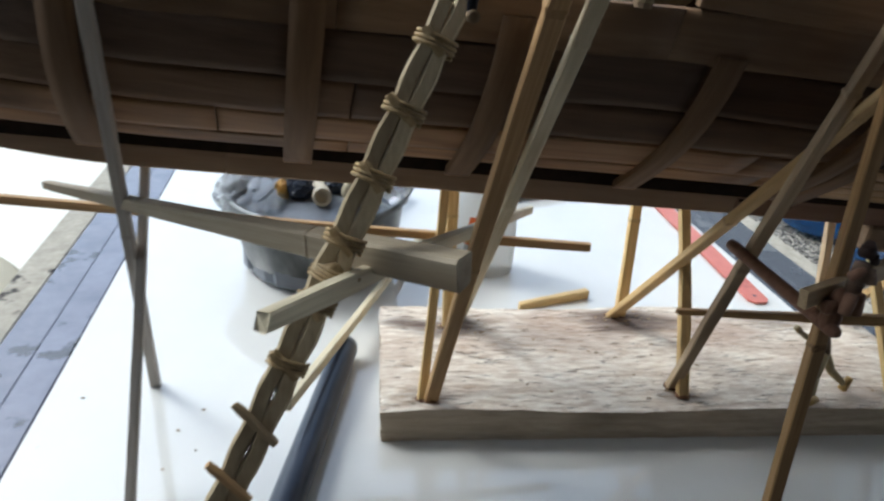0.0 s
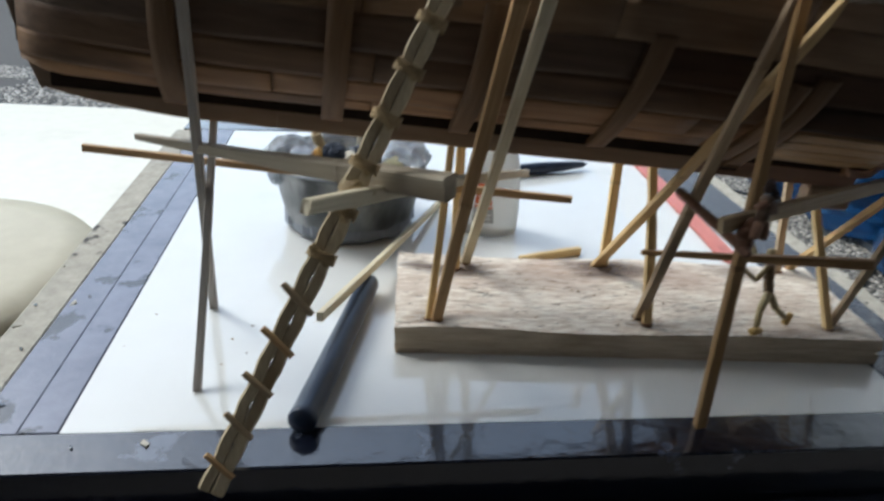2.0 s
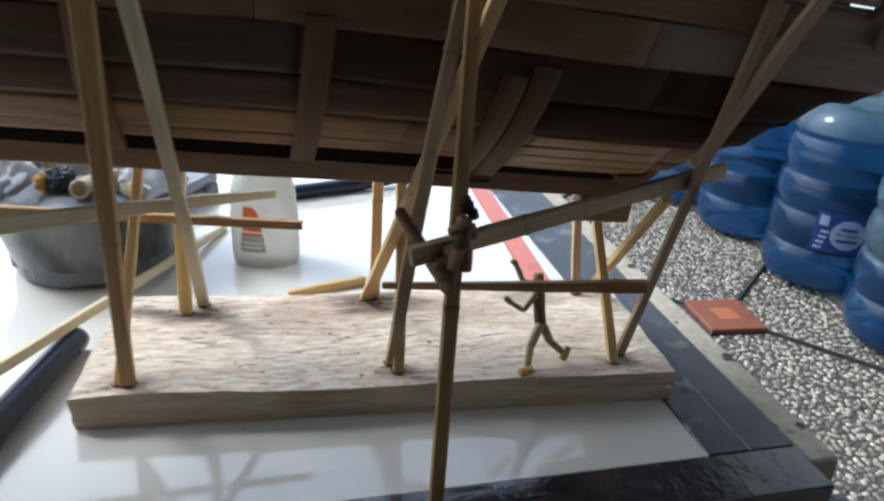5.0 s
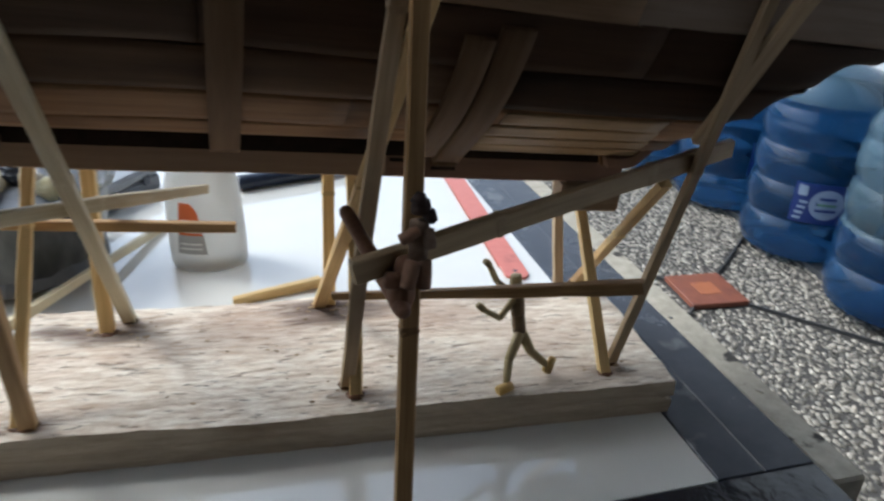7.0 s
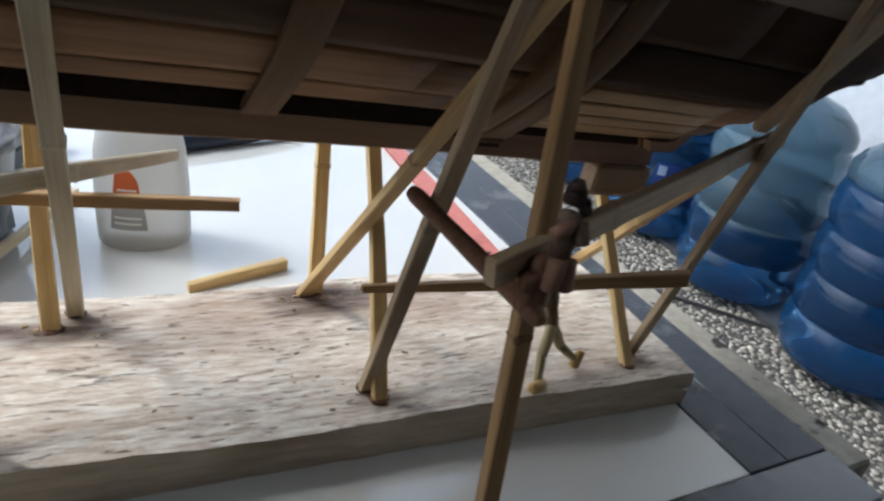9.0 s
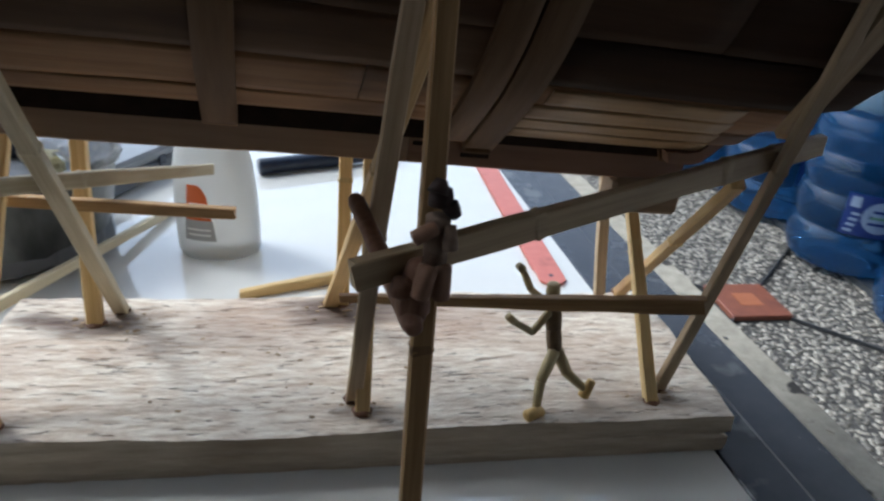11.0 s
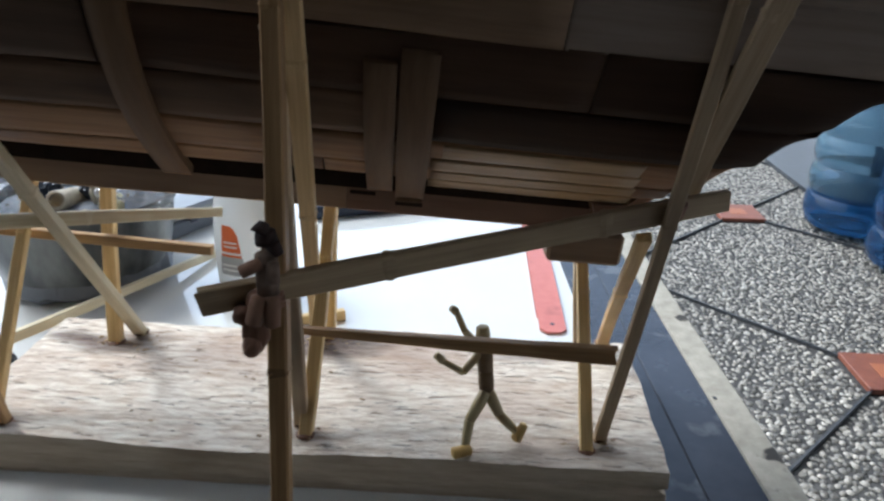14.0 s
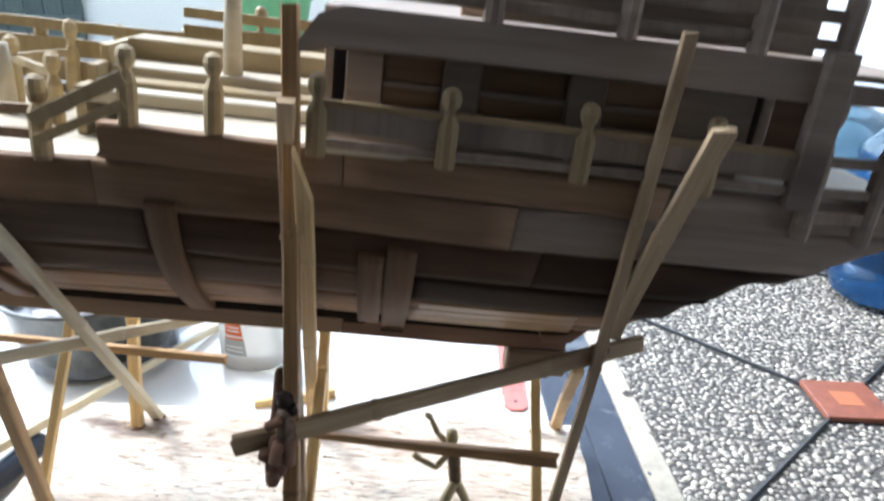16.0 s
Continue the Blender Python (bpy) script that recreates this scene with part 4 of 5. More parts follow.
        for h in (0.10, 0.22):
            rail(s0, s1, w0, w1, lerp(HEIGHT, s0) + h, lerp(HEIGHT, s1) + h, 0.05, 0.03, keel_wood)
        post(s1, w1, lerp(HEIGHT, s1) - 0.02, 0.36, keel_wood)
    # mast step and small masts on deck
    for s, w, low, tall in ((1.65, 0.16, 1.61, 0.75), (0.35, 0.1, 1.266, 0.4)):
        part("mast", lathe([(q(0.06), 0), (q(0.05), q(tall * 0.6)), (q(0.035), q(tall))], 10), deck_wood, ark, "pale round mast stump", SHIP @ Matrix.Translation((q(s), q(w), q(low))), smooth=True)
    # cabin wall with three window openings
    def wall_piece(name, s0, s1, h0, h1, w=-0.85, mat=grey_wood, thick=0.05):
        bm = bmesh.new()
        ship_box(bm, s0, s1, w, w + thick, h0, h1, 0.006)
        part(name, bm, mat, ark, "", SHIP)

    wall_piece("cabin_panel", 2.34, 4.36, 1.52, 1.71)
    wall_piece("cabin_beam", 2.34, 4.55, 1.95, 2.12, -0.87)
    for s0, s1 in ((2.40, 2.57), (2.85, 3.03), (3.45, 3.63), (3.93, 4.36)):
        wall_piece("cabin_stud", s0, s1, 1.713, 1.947, -0.86, grey_wood)
    for s0, s1 in ((2.57, 2.85), (3.03, 3.45), (3.63, 3.93)):
        wall_piece("window_bar", s0, s1, 1.80, 1.825, -0.84, grey_wood, 0.02)
        wall_piece("window_back", s0, s1, 1.714, 1.799, -0.81, hull_wood, 0.03)
        wall_piece("window_panel", s0, s1, 1.826, 1.947, -0.82, hull_wood, 0.03)
    wall_piece("cabin_panel", 2.34, 4.55, 1.52, 2.12, 0.9)
    bm = bmesh.new()
    ship_box(bm, 2.30, 2.34, -0.84, 0.95, 1.52, 2.12, 0.004)
    part("cabin_end", bm, grey_wood, ark, "", SHIP)
    bm = bmesh.new()
    ship_box(bm, 4.555, 4.62, -0.55, 1.1, 1.5, 2.2, 0.006)
    part("cabin_end", bm, grey_wood, ark, "", SHIP)
    bm = bmesh.new()
    ship_box(bm, 4.53, 4.67, -1.075, -0.99, 1.46, 2.2, 0.008)
    part("corner_board", bm, grey_wood, ark, "broad grey corner board beside the gallery", SHIP)
    # upper deck edge: a broad board, rounded and turned down at its fore end
    bm = bmesh.new()
    loops = []
    for i in range(25):
        u = i / 24
        s = 2.18 + 2.5 * u
        top = 2.15 - 0.20 * max(0, 1 - u / 0.08) ** 2
        low = 1.99 - 0.03 * u - 0.06 * max(0, 1 - u / 0.10)
        loops.append([(q(s), q(w), q(h)) for w, h in ((-1.02, low), (-0.95, low), (-0.95, top), (-1.02, top))])
    part("upper_deck_board", rings(bm, loops), grey_wood, ark, "broad rounded upper deck edge board", SHIP)
    bm = bmesh.new()
    ship_box(bm, 2.3, 4.62, -0.94, 1.0, 2.10, 2.14, 0.004)
    part("upper_deck", bm, grey_wood, ark, "", SHIP)
    for s0, s1 in ((2.5, 3.0), (3.06, 3.6), (3.66, 4.2), (4.26, 4.6)):
        for h, t in ((2.22, 0.05), (2.34, 0.06), (2.5, 0.06)):
            rail(s0, s1, -0.98, -0.98, h, h, t, 0.03, grey_wood, 7)
        post(s1 + 0.03, -0.98, 2.14, 0.5, grey_wood)
    wall_piece("upper_cabin_wall", 2.9, 4.6, 2.15, 3.0, -0.8)
    # stern gallery
    for k, (h, t) in enumerate(((1.42, 0.06), (1.55, 0.05), (1.70, 0.05), (2.02, 0.09))):
        rail(4.64, 5.35, -1.02, -0.98, h, h + 0.02, t, 0.04, grey_wood, 20 + k)
    for s in (4.68, 5.0, 5.32):
        post(s, -1.0, 1.3, 0.75, grey_wood)
    # cabin wall in the darkened plank tone, to paint the gallery's shade
    bm = bmesh.new()
    ship_box(bm, 4.64, 5.34, 0.05, 0.9, 1.5, 2.0, 0.006)
    part("gallery_cabin", bm, mid_shade_wood, ark, "brown cabin wall behind the gallery, its shade painted in", SHIP)
    # roof added only to keep light off the gallery wall
    bm = bmesh.new()
    ship_box(bm, 4.68, 5.36, -0.97, 1.0, 2.075, 2.105, 0.004)
    part("gallery_roof", bm, grey_wood, ark, "", SHIP)


ship()

# ---- props under the ship ----
SPAR = ((-2.04, 0.44, 1.66), (0.31, -1.20, 1.955))


def lump(bm, at, size, seed):
    """An uneven lump of dried glue."""
    r = bmesh.ops.create_icosphere(bm, subdivisions=3, radius=1.0)
    c = P(*at)
    for v in r["verts"]:
        d = v.co.normalized()
        k = 1 + 0.2 * noise.noise(d * 1.7 + Vector((seed, 0, 0))) + 0.07 * noise.noise(d * 5 + Vector((0, seed, 0)))
        v.co = c + Vector((d.x * size[0], d.y * size[1], d.z * size[2])) * k * U


def prop(a, b, wide=0.062, deep=0.05, mat=bamboo, label="split bamboo prop glued to the plank under the ship", seed=0, taper=0.9, side=(1, 0, 0), group="props under the ship", point=0.0):
    t = thing("bamboo_prop", P(*a), label, "prop", group)
    stick("shaft", a, b, wide, deep, mat, t, "", side=side, seed=seed, taper=taper, point=point)
    nodes(a, b, wide, deep, mat, t, side, seed, taper, (0.34 + 0.03 * (seed % 5), 0.78 - 0.02 * (seed % 4)) if b[2] - a[2] > 2 else (0.55 + 0.04 * (seed % 3),))
    if a[2] > 0.1 and a[2] < 1:
        bm = bmesh.new()
        lump(bm, (a[0], a[1], a[2] + 0.012), (wide * 0.68, wide * 0.62, 0.017), seed)
        part("glue_foot", bm, foot_glue, t, "dark brown dried glue at its foot", smooth=True)


prop((2.115, 0.255, 0.255), (2.412, -0.59, 3.28), 0.085, 0.062, bamboo_grey, seed=21)
prop((2.16, 0.15, 0.255), (2.22, 1.05, 1.72), 0.082, 0.062, seed=22)
prop((3.85, 0.25, 0.255), (4.10, -0.56, 3.60), 0.066, 0.05, bamboo_grey, seed=23)
prop((3.765, 0.14, 0.255), (3.72, 1.10, 1.58), 0.074, 0.058, seed=24)
prop((0.345, 0.13, 0.255), (0.80, -0.93, 3.75), 0.088, 0.066, stained_bamboo, seed=25, taper=1.18)
prop((0.285, 0.13, 0.255), (0.45, 0.90, 1.85), 0.068, 0.056, seed=26)
prop((0.66, 1.22, 0.255), (0.90, -1.27, 3.75), 0.086, 0.062, olive_bamboo, seed=27)
prop((0.55, 1.07, 0.255), (0.565, 1.42, 1.75), 0.094, 0.070, seed=28)
prop((1.97, 1.25, 0.25), (2.541, -0.87, 3.13), 0.088, 0.056, brown_bamboo, seed=29, point=0.35)
prop((2.05, 1.25, 0.25), (2.10, 1.52, 1.75), 0.092, 0.065, seed=30)
prop((4.02, 1.36, 0.25), (3.92, 0.10, 1.58), 0.078, 0.058, seed=31)
prop((3.84, 1.25, 0.25), (3.78, 1.48, 1.62), 0.076, 0.058, bamboo_grey, seed=32)
prop((-1.465, -0.57, 0.0), (-1.44, 0.46, 1.86), 0.058, 0.05, grey_bamboo, "grey bamboo prop standing on the white table", seed=33)
prop((-1.66, 0.66, 0.0), (-1.28, -0.55, 3.20), 0.07, 0.055, grey_bamboo, "long grey bamboo prop leaning on the bow", seed=34)
prop((2.30, -0.857, 0.012), (2.428, -0.477, 3.67), 0.080, 0.070, dark_bamboo, "tall brown-stained bamboo pole standing on the navy frame", seed=35)
prop((4.085, 0.09, 1.83), (4.215, -0.81, 3.25), 0.105, 0.045, bamboo_grey, "flat bamboo stick leaning against the stern", seed=36)

bar("long_bar", (2.10, -0.82, 1.62), (4.27, 0.09, 1.785), 0.115, 0.05, bar_bamboo, "flat brown bamboo bar lashed to the tall pole", "bar", side=(0, 0, 1), seed=41, taper=0.92, wobble=0.1)
stick("carried_beam", (3.83, -0.012, 0.985), (2.05, 0.295, 0.88), 0.088, 0.065, dark_bamboo, None, "dark brown stick carried on a small figure's shoulder", "beam", seed=42, taper=0.5)
A, B = P(2.12, 0.0, 1.55), P(2.305, -0.89, 1.45)
tagged(part("cross_bar", tube([A + (B - A) * k for k in (0.0, 0.015, 0.05, 0.3, 0.55, 0.8, 0.95, 0.985, 1.0)], [q(r) for r in (0.018, 0.032, 0.038, 0.036, 0.039, 0.037, 0.038, 0.03, 0.016)], 12), brown_stick, smooth=True), "short rounded reddish-brown stick lashed across the pole", "bar")
stick("slender_bar", (-2.58, 0.67, 1.475), (1.5, 0.72, 1.16), 0.058, 0.05, stained_bamboo, None, "long slender brown stick between the props", "bar", seed=44, taper=1.05)
bar("spar", SPAR[0], SPAR[1], 0.05, 0.045, spar_bamboo, "tapered bamboo spar with a broad flat end", "bar", seed=45, taper=3.0)
bar("slanting_bar", (-0.43, -1.67, 2.0), (1.24, 1.55, 1.10), 0.095, 0.06, olive_bamboo, "pale bamboo bar with a ragged cut end", "bar", seed=46, taper=0.8, wobble=0.1, round_end=0.2, chamfer=0.35)
stick("loose_stick", (-0.6, -0.06, 0.375), (0.52, 3.42, 0.03), 0.085, 0.055, pale_bamboo, None, "pale split bamboo stick resting on a black rod", "stick", seed=47, taper=0.9)
stick("loose_stick", (1.30, 1.79, 0.03), (2.0, 2.01, 0.05), 0.075, 0.055, bamboo, None, "short bamboo offcut lying on the table", "stick", seed=48, taper=1.2)


def lashing(at, axis, radius, turns=3, lumps=(), mat=None, label="brown cord lashing and dried glue round crossed sticks"):
    """Cord wound round a crossing, with dried glue."""
    t = thing("lashing", P(*at), label, "lashing", "lashings")
    pts = []
    z = Vector(axis).normalized()
    x = z.orthogonal().normalized()
    y = z.cross(x)
    c = P(*at)
    for i in range(turns * 10 + 1):
        a = 2 * math.pi * i / 10
        r = radius * U * (1 + 0.1 * math.sin(3.7 * i))
        pts.append(c + (x * math.cos(a) + y * math.sin(a)) * r + z * (i / (turns * 10) - 0.5) * 0.07 * U)
    part("cord", tube(pts, 0.0085 * U, 6), mat or brown_stick, t, "", smooth=True)
    if lumps:
        bm = bmesh.new()
        for k, (p, size) in enumerate(lumps):
            lump(bm, p, size, k + 3.3 * at[0])
        part("glue", bm, mat or brown_stick, t, "dried glue", smooth=True)


lashing((2.33, -0.74, 1.60), (0.04, 0.11, 0.99), 0.062, 4, (((2.30, -0.80, 1.50), (0.055, 0.045, 0.085)), ((2.325, -0.79, 1.60), (0.06, 0.045, 0.07)), ((2.27, -0.81, 1.57), (0.05, 0.04, 0.045))))
lashing((-0.22, -1.08, 1.87), (0.4, 0.24, 0.88), 0.10, 4, (((-0.24, -1.1, 1.91), (0.06, 0.045, 0.035)),), cord)
lashing((4.0, -0.02, 1.77), (0.08, -0.2, 0.98), 0.055, 3)


def ladder():
    """A narrow ladder of split bamboo whose rails close up at the bound rungs."""
    a, b = Vector((-1.09, -1.59, 0.03)), Vector((0.24, -0.81, 2.95))
    t = thing("bamboo_ladder", P(*a), "narrow bound bamboo ladder with short rungs, leaning on the ship", "ladder")
    d = (b - a).normalized()
    x = d.cross(Vector((0, -1, 0.2))).normalized()
    if x.x < 0:
        x = -x
    y = d.cross(x)
    for k, dx in enumerate((-0.048, 0.048)):
        bm = bmesh.new()
        loops = []
        n, rnd = 67 + 9 * k, random.Random(60 + k)
        for i in range(n):
            u = i / 66
            z = a.z + (b.z - a.z) * u
            open_ = 0.5 + 0.5 * math.cos((z - 0.33) / 0.26 * 2 * math.pi)
            f = 1.0 - 0.18 * u
            off = dx * (0.67 + 0.24 * open_) * f
            w, e = (0.041 + rnd.uniform(-0.0015, 0.0015)) * f, 0.030 * f
            c = P(*(a + (b - a) * u + x * off))
            loops.append([c + (x * p + y * r) * U for p, r in ((w, -e * 0.6), (w, e * 0.6), (w * 0.7, e), (-w * 0.7, e), (-w, e * 0.6), (-w, -e * 0.6), (-w * 0.7, -e), (w * 0.7, -e))])
        part("rail", rings(bm, loops), ladder_bamboo, t, "split bamboo rail")
    for k in range(11):
        z = 0.2 + 0.26 * k
        u = (z - a.z) / (b.z - a.z)
        rnd = random.Random(80 + k)
        c = a + (b - a) * u - y * 0.03
        tilt = d * (0.045 + rnd.uniform(-0.015, 0.015))
        reach = (0.122 if z < 1.4 else 0.078) + rnd.uniform(-0.015, 0.015)
        stick("rung", c - x * reach + tilt, c + x * reach * 0.72 - tilt, 0.037, 0.032, (bar_bamboo if k % 3 else stained_bamboo) if z < 1.4 else cord, t, "", seed=90 + k, round_end=0.15)
        if z < 1.4:
            continue
        turns = 3
        pts = [P(*(c + y * 0.03 + x * (math.cos(2 * math.pi * i / 10) * 0.084) + y * (math.sin(2 * math.pi * i / 10) * 0.043) + d * (0.02 * turns * (i / (10 * turns) - 0.5)))) for i in range(10 * turns + 1)]
        part("binding", tube(pts, 0.0095 * U, 6), cord, t, "amber cord binding", smooth=True)


ladder()

# ---- small figures ----


def blob(bm, a, b, r0, r1, steps=8, mat=0):
    a, b = P(*a), P(*b)
    d = b - a
    n = len(bm.faces)
    tube([a - d * 0.06, a, a + d * 0.5, b, b + d * 0.06], [q(r0) * 0.5, q(r0), q((r0 + r1) / 2 * 1.06), q(r1), q(r1) * 0.5], steps, bm)
    bm.faces.ensure_lookup_table()
    for f in bm.faces[n:]:
        f.material_index = mat


def carrier():
    """A small plain toy figure that carries the beam."""
    bm = bmesh.new()
    blob(bm, (3.02, 0.03, 0.288), (3.115, 0.07, 0.290), 0.034, 0.03, 8, 2)
    blob(bm, (3.085, 0.08, 0.29), (3.105, 0.13, 0.44), 0.022, 0.03)
    blob(bm, (3.105, 0.13, 0.44), (3.19, 0.22, 0.57), 0.03, 0.036)
    blob(bm, (3.41, 0.17, 0.40), (3.37, 0.16, 0.305), 0.024, 0.032, 8, 2)
    blob(bm, (3.38, 0.165, 0.345), (3.27, 0.2, 0.44), 0.022, 0.03)
    blob(bm, (3.27, 0.2, 0.44), (3.205, 0.23, 0.57), 0.03, 0.036)
    blob(bm, (3.195, 0.23, 0.56), (3.185, 0.27, 0.68), 0.04, 0.043, 8, 1)
    blob(bm, (3.185, 0.27, 0.68), (3.175, 0.29, 0.80), 0.043, 0.045, 8, 1)
    blob(bm, (3.165, 0.30, 0.86), (3.16, 0.30, 0.94), 0.04, 0.036)
    blob(bm, (3.15, 0.27, 0.79), (3.06, 0.24, 0.68), 0.024, 0.02)
    blob(bm, (3.06, 0.24, 0.68), (2.95, 0.22, 0.76), 0.02, 0.018)
    blob(bm, (2.95, 0.22, 0.76), (2.91, 0.22, 0.80), 0.022, 0.022)
    blob(bm, (3.14, 0.32, 0.81), (3.06, 0.37, 0.87), 0.024, 0.02)
    blob(bm, (3.06, 0.37, 0.87), (3.01, 0.39, 0.98), 0.02, 0.018)
    blob(bm, (3.01, 0.39, 0.98), (2.98, 0.38, 1.01), 0.024, 0.02)
    ob = part("toy_figure", bm, (doll_clay, doll_vest, doll_shoe), None, "", smooth=True)
    tagged(ob, "small olive and brown toy figure carrying a beam", "figurine")


def climber():
    """A small dark toy figure that clings to the tall pole."""
    bm = bmesh.new()
    blob(bm, (2.375, -0.80, 1.86), (2.375, -0.80, 1.91), 0.042, 0.036, 10, 1)
    blob(bm, (2.36, -0.82, 1.905), (2.375, -0.80, 1.94), 0.036, 0.02, 10, 1)
    blob(bm, (2.40, -0.815, 1.865), (2.425, -0.82, 1.825), 0.03, 0.018, 8, 1)
    blob(bm, (2.365, -0.805, 1.66), (2.37, -0.805, 1.82), 0.04, 0.042, 10, 2)
    blob(bm, (2.36, -0.84, 1.80), (2.29, -0.85, 1.765), 0.024, 0.026)
    blob(bm, (2.40, -0.83, 1.80), (2.405, -0.86, 1.73), 0.024, 0.026, 8, 2)
    blob(bm, (2.345, -0.835, 1.66), (2.315, -0.86, 1.56), 0.036, 0.032)
    blob(bm, (2.385, -0.83, 1.66), (2.385, -0.85, 1.55), 0.034, 0.03)
    ob = part("toy_figure", bm, (doll_skin, doll_hair, doll_shirt), None, "", smooth=True)
    tagged(ob, "small dark-haired toy figure in a brown shirt clinging to the pole", "figurine")


def sailor():
    """A small toy figure in dark trousers that stands on the ladder's head."""
    bm = bmesh.new()
    blob(bm, (0.305, -0.95, 2.920), (0.300, -0.90, 2.920), 0.026, 0.022, 8, 2)
    blob(bm, (0.300, -0.91, 2.935), (0.308, -0.93, 3.115), 0.02, 0.028, 8, 0)
    blob(bm, (0.308, -0.93, 3.115), (0.292, -0.91, 3.265), 0.03, 0.034, 8, 0)
    blob(bm, (0.130, -0.93, 3.000), (0.170, -0.91, 3.010), 0.024, 0.022, 8, 2)
    blob(bm, (0.160, -0.92, 3.020), (0.220, -0.95, 3.110), 0.021, 0.027, 8, 0)
    blob(bm, (0.220, -0.95, 3.110), (0.280, -0.91, 3.265), 0.027, 0.034, 8, 0)
    blob(bm, (0.287, -0.91, 3.265), (0.290, -0.89, 3.435), 0.055, 0.06, 8, 1)
    blob(bm, (0.290, -0.89, 3.435), (0.290, -0.88, 3.535), 0.06, 0.045, 8, 1)
    blob(bm, (0.290, -0.89, 3.575), (0.290, -0.89, 3.655), 0.038, 0.036, 8, 3)
    blob(bm, (0.330, -0.89, 3.505), (0.390, -0.93, 3.395), 0.022, 0.018, 8, 1)
    blob(bm, (0.240, -0.89, 3.505), (0.200, -0.94, 3.405), 0.022, 0.018, 8, 1)
    ob = part("toy_figure", bm, (doll_navy, doll_dark, doll_vest, doll_skin), None, "", smooth=True)
    tagged(ob, "small toy figure in navy trousers standing on the ladder's head", "figurine")


carrier()
climber()
sailor()

# ---- things on the table ----


def rod():
    a, b = P(-0.615, -1.03, 0.112), P(-0.265, 1.02, 0.112)
    bm = bmesh.new()
    L = (b - a).length
    prof = [(0.0, 0.0), (0.095, 0.0), (0.105, 0.02), (0.105, 0.06), (0.1, 0.09)] + [(0.102, 0.2 + k * 0.2) for k in range(9)] + [(0.1, 2.02), (0.088, 2.12), (0.06, 2.2), (0.02, 2.22)]
    lathe([(q(max(r, 0.004)), min(L, q(z))) for r, z in prof], 20, bm)
    ob = part("rod", bm, plastic_black, None, "", frame_on(a, b), smooth=True)
    tagged(ob, "black round plastic rod lying on the table edge", "rod")


rod()


def blade():
    bm = bmesh.new()
    L, W = 5.2, 0.215
    pts = [(-W / 2, 0.06), (-W / 2 + 0.05, 0.0), (W / 2 - 0.05, 0.0), (W / 2, 0.06), (W / 2, L - 0.06), (W / 2 - 0.05, L), (-W / 2 + 0.05, L), (-W / 2, L - 0.06)]
    rings(bm, [[(q(x), q(y), q(z)) for x, y in pts] for z in (0.0, 0.02)])
    m = Matrix.Translation(P(3.735, 1.9, 0.008)) @ Matrix.Rotation(radians(1.2), 4, "Z")
    ob = thing("saw_blade", m.translation, "flat red enamelled hacksaw blade lying on the table", "saw blade")
    part("blade", bm, red_paint, ob, "", m)
    bm = bmesh.new()
    lathe([(q(0.02), q(0.0203)), (q(0.02), q(0.0216))], 14, bm)
    part("hole", bm, plastic_black, ob, "dark round mounting hole", m @ Matrix.Translation((0, q(0.13), 0)))
    verts = bmesh.new()
    for k in range(90):
        y = 0.25 + k * 0.052
        v = [verts.verts.new((q(-W / 2 - dx), q(y + dy), q(0.004 + dz))) for dx, dy, dz in ((0, 0, 0), (0.018, 0.026, 0), (0, 0.05, 0), (0, 0, 0.014), (0.018, 0.026, 0.014), (0, 0.05, 0.014))]
        verts.faces.new(v[:3]), verts.faces.new(v[3:]), verts.faces.new((v[0], v[1], v[4], v[3])), verts.faces.new((v[1], v[2], v[5], v[4]))
    part("teeth", verts, red_paint, ob, "fine saw teeth", m)


blade()


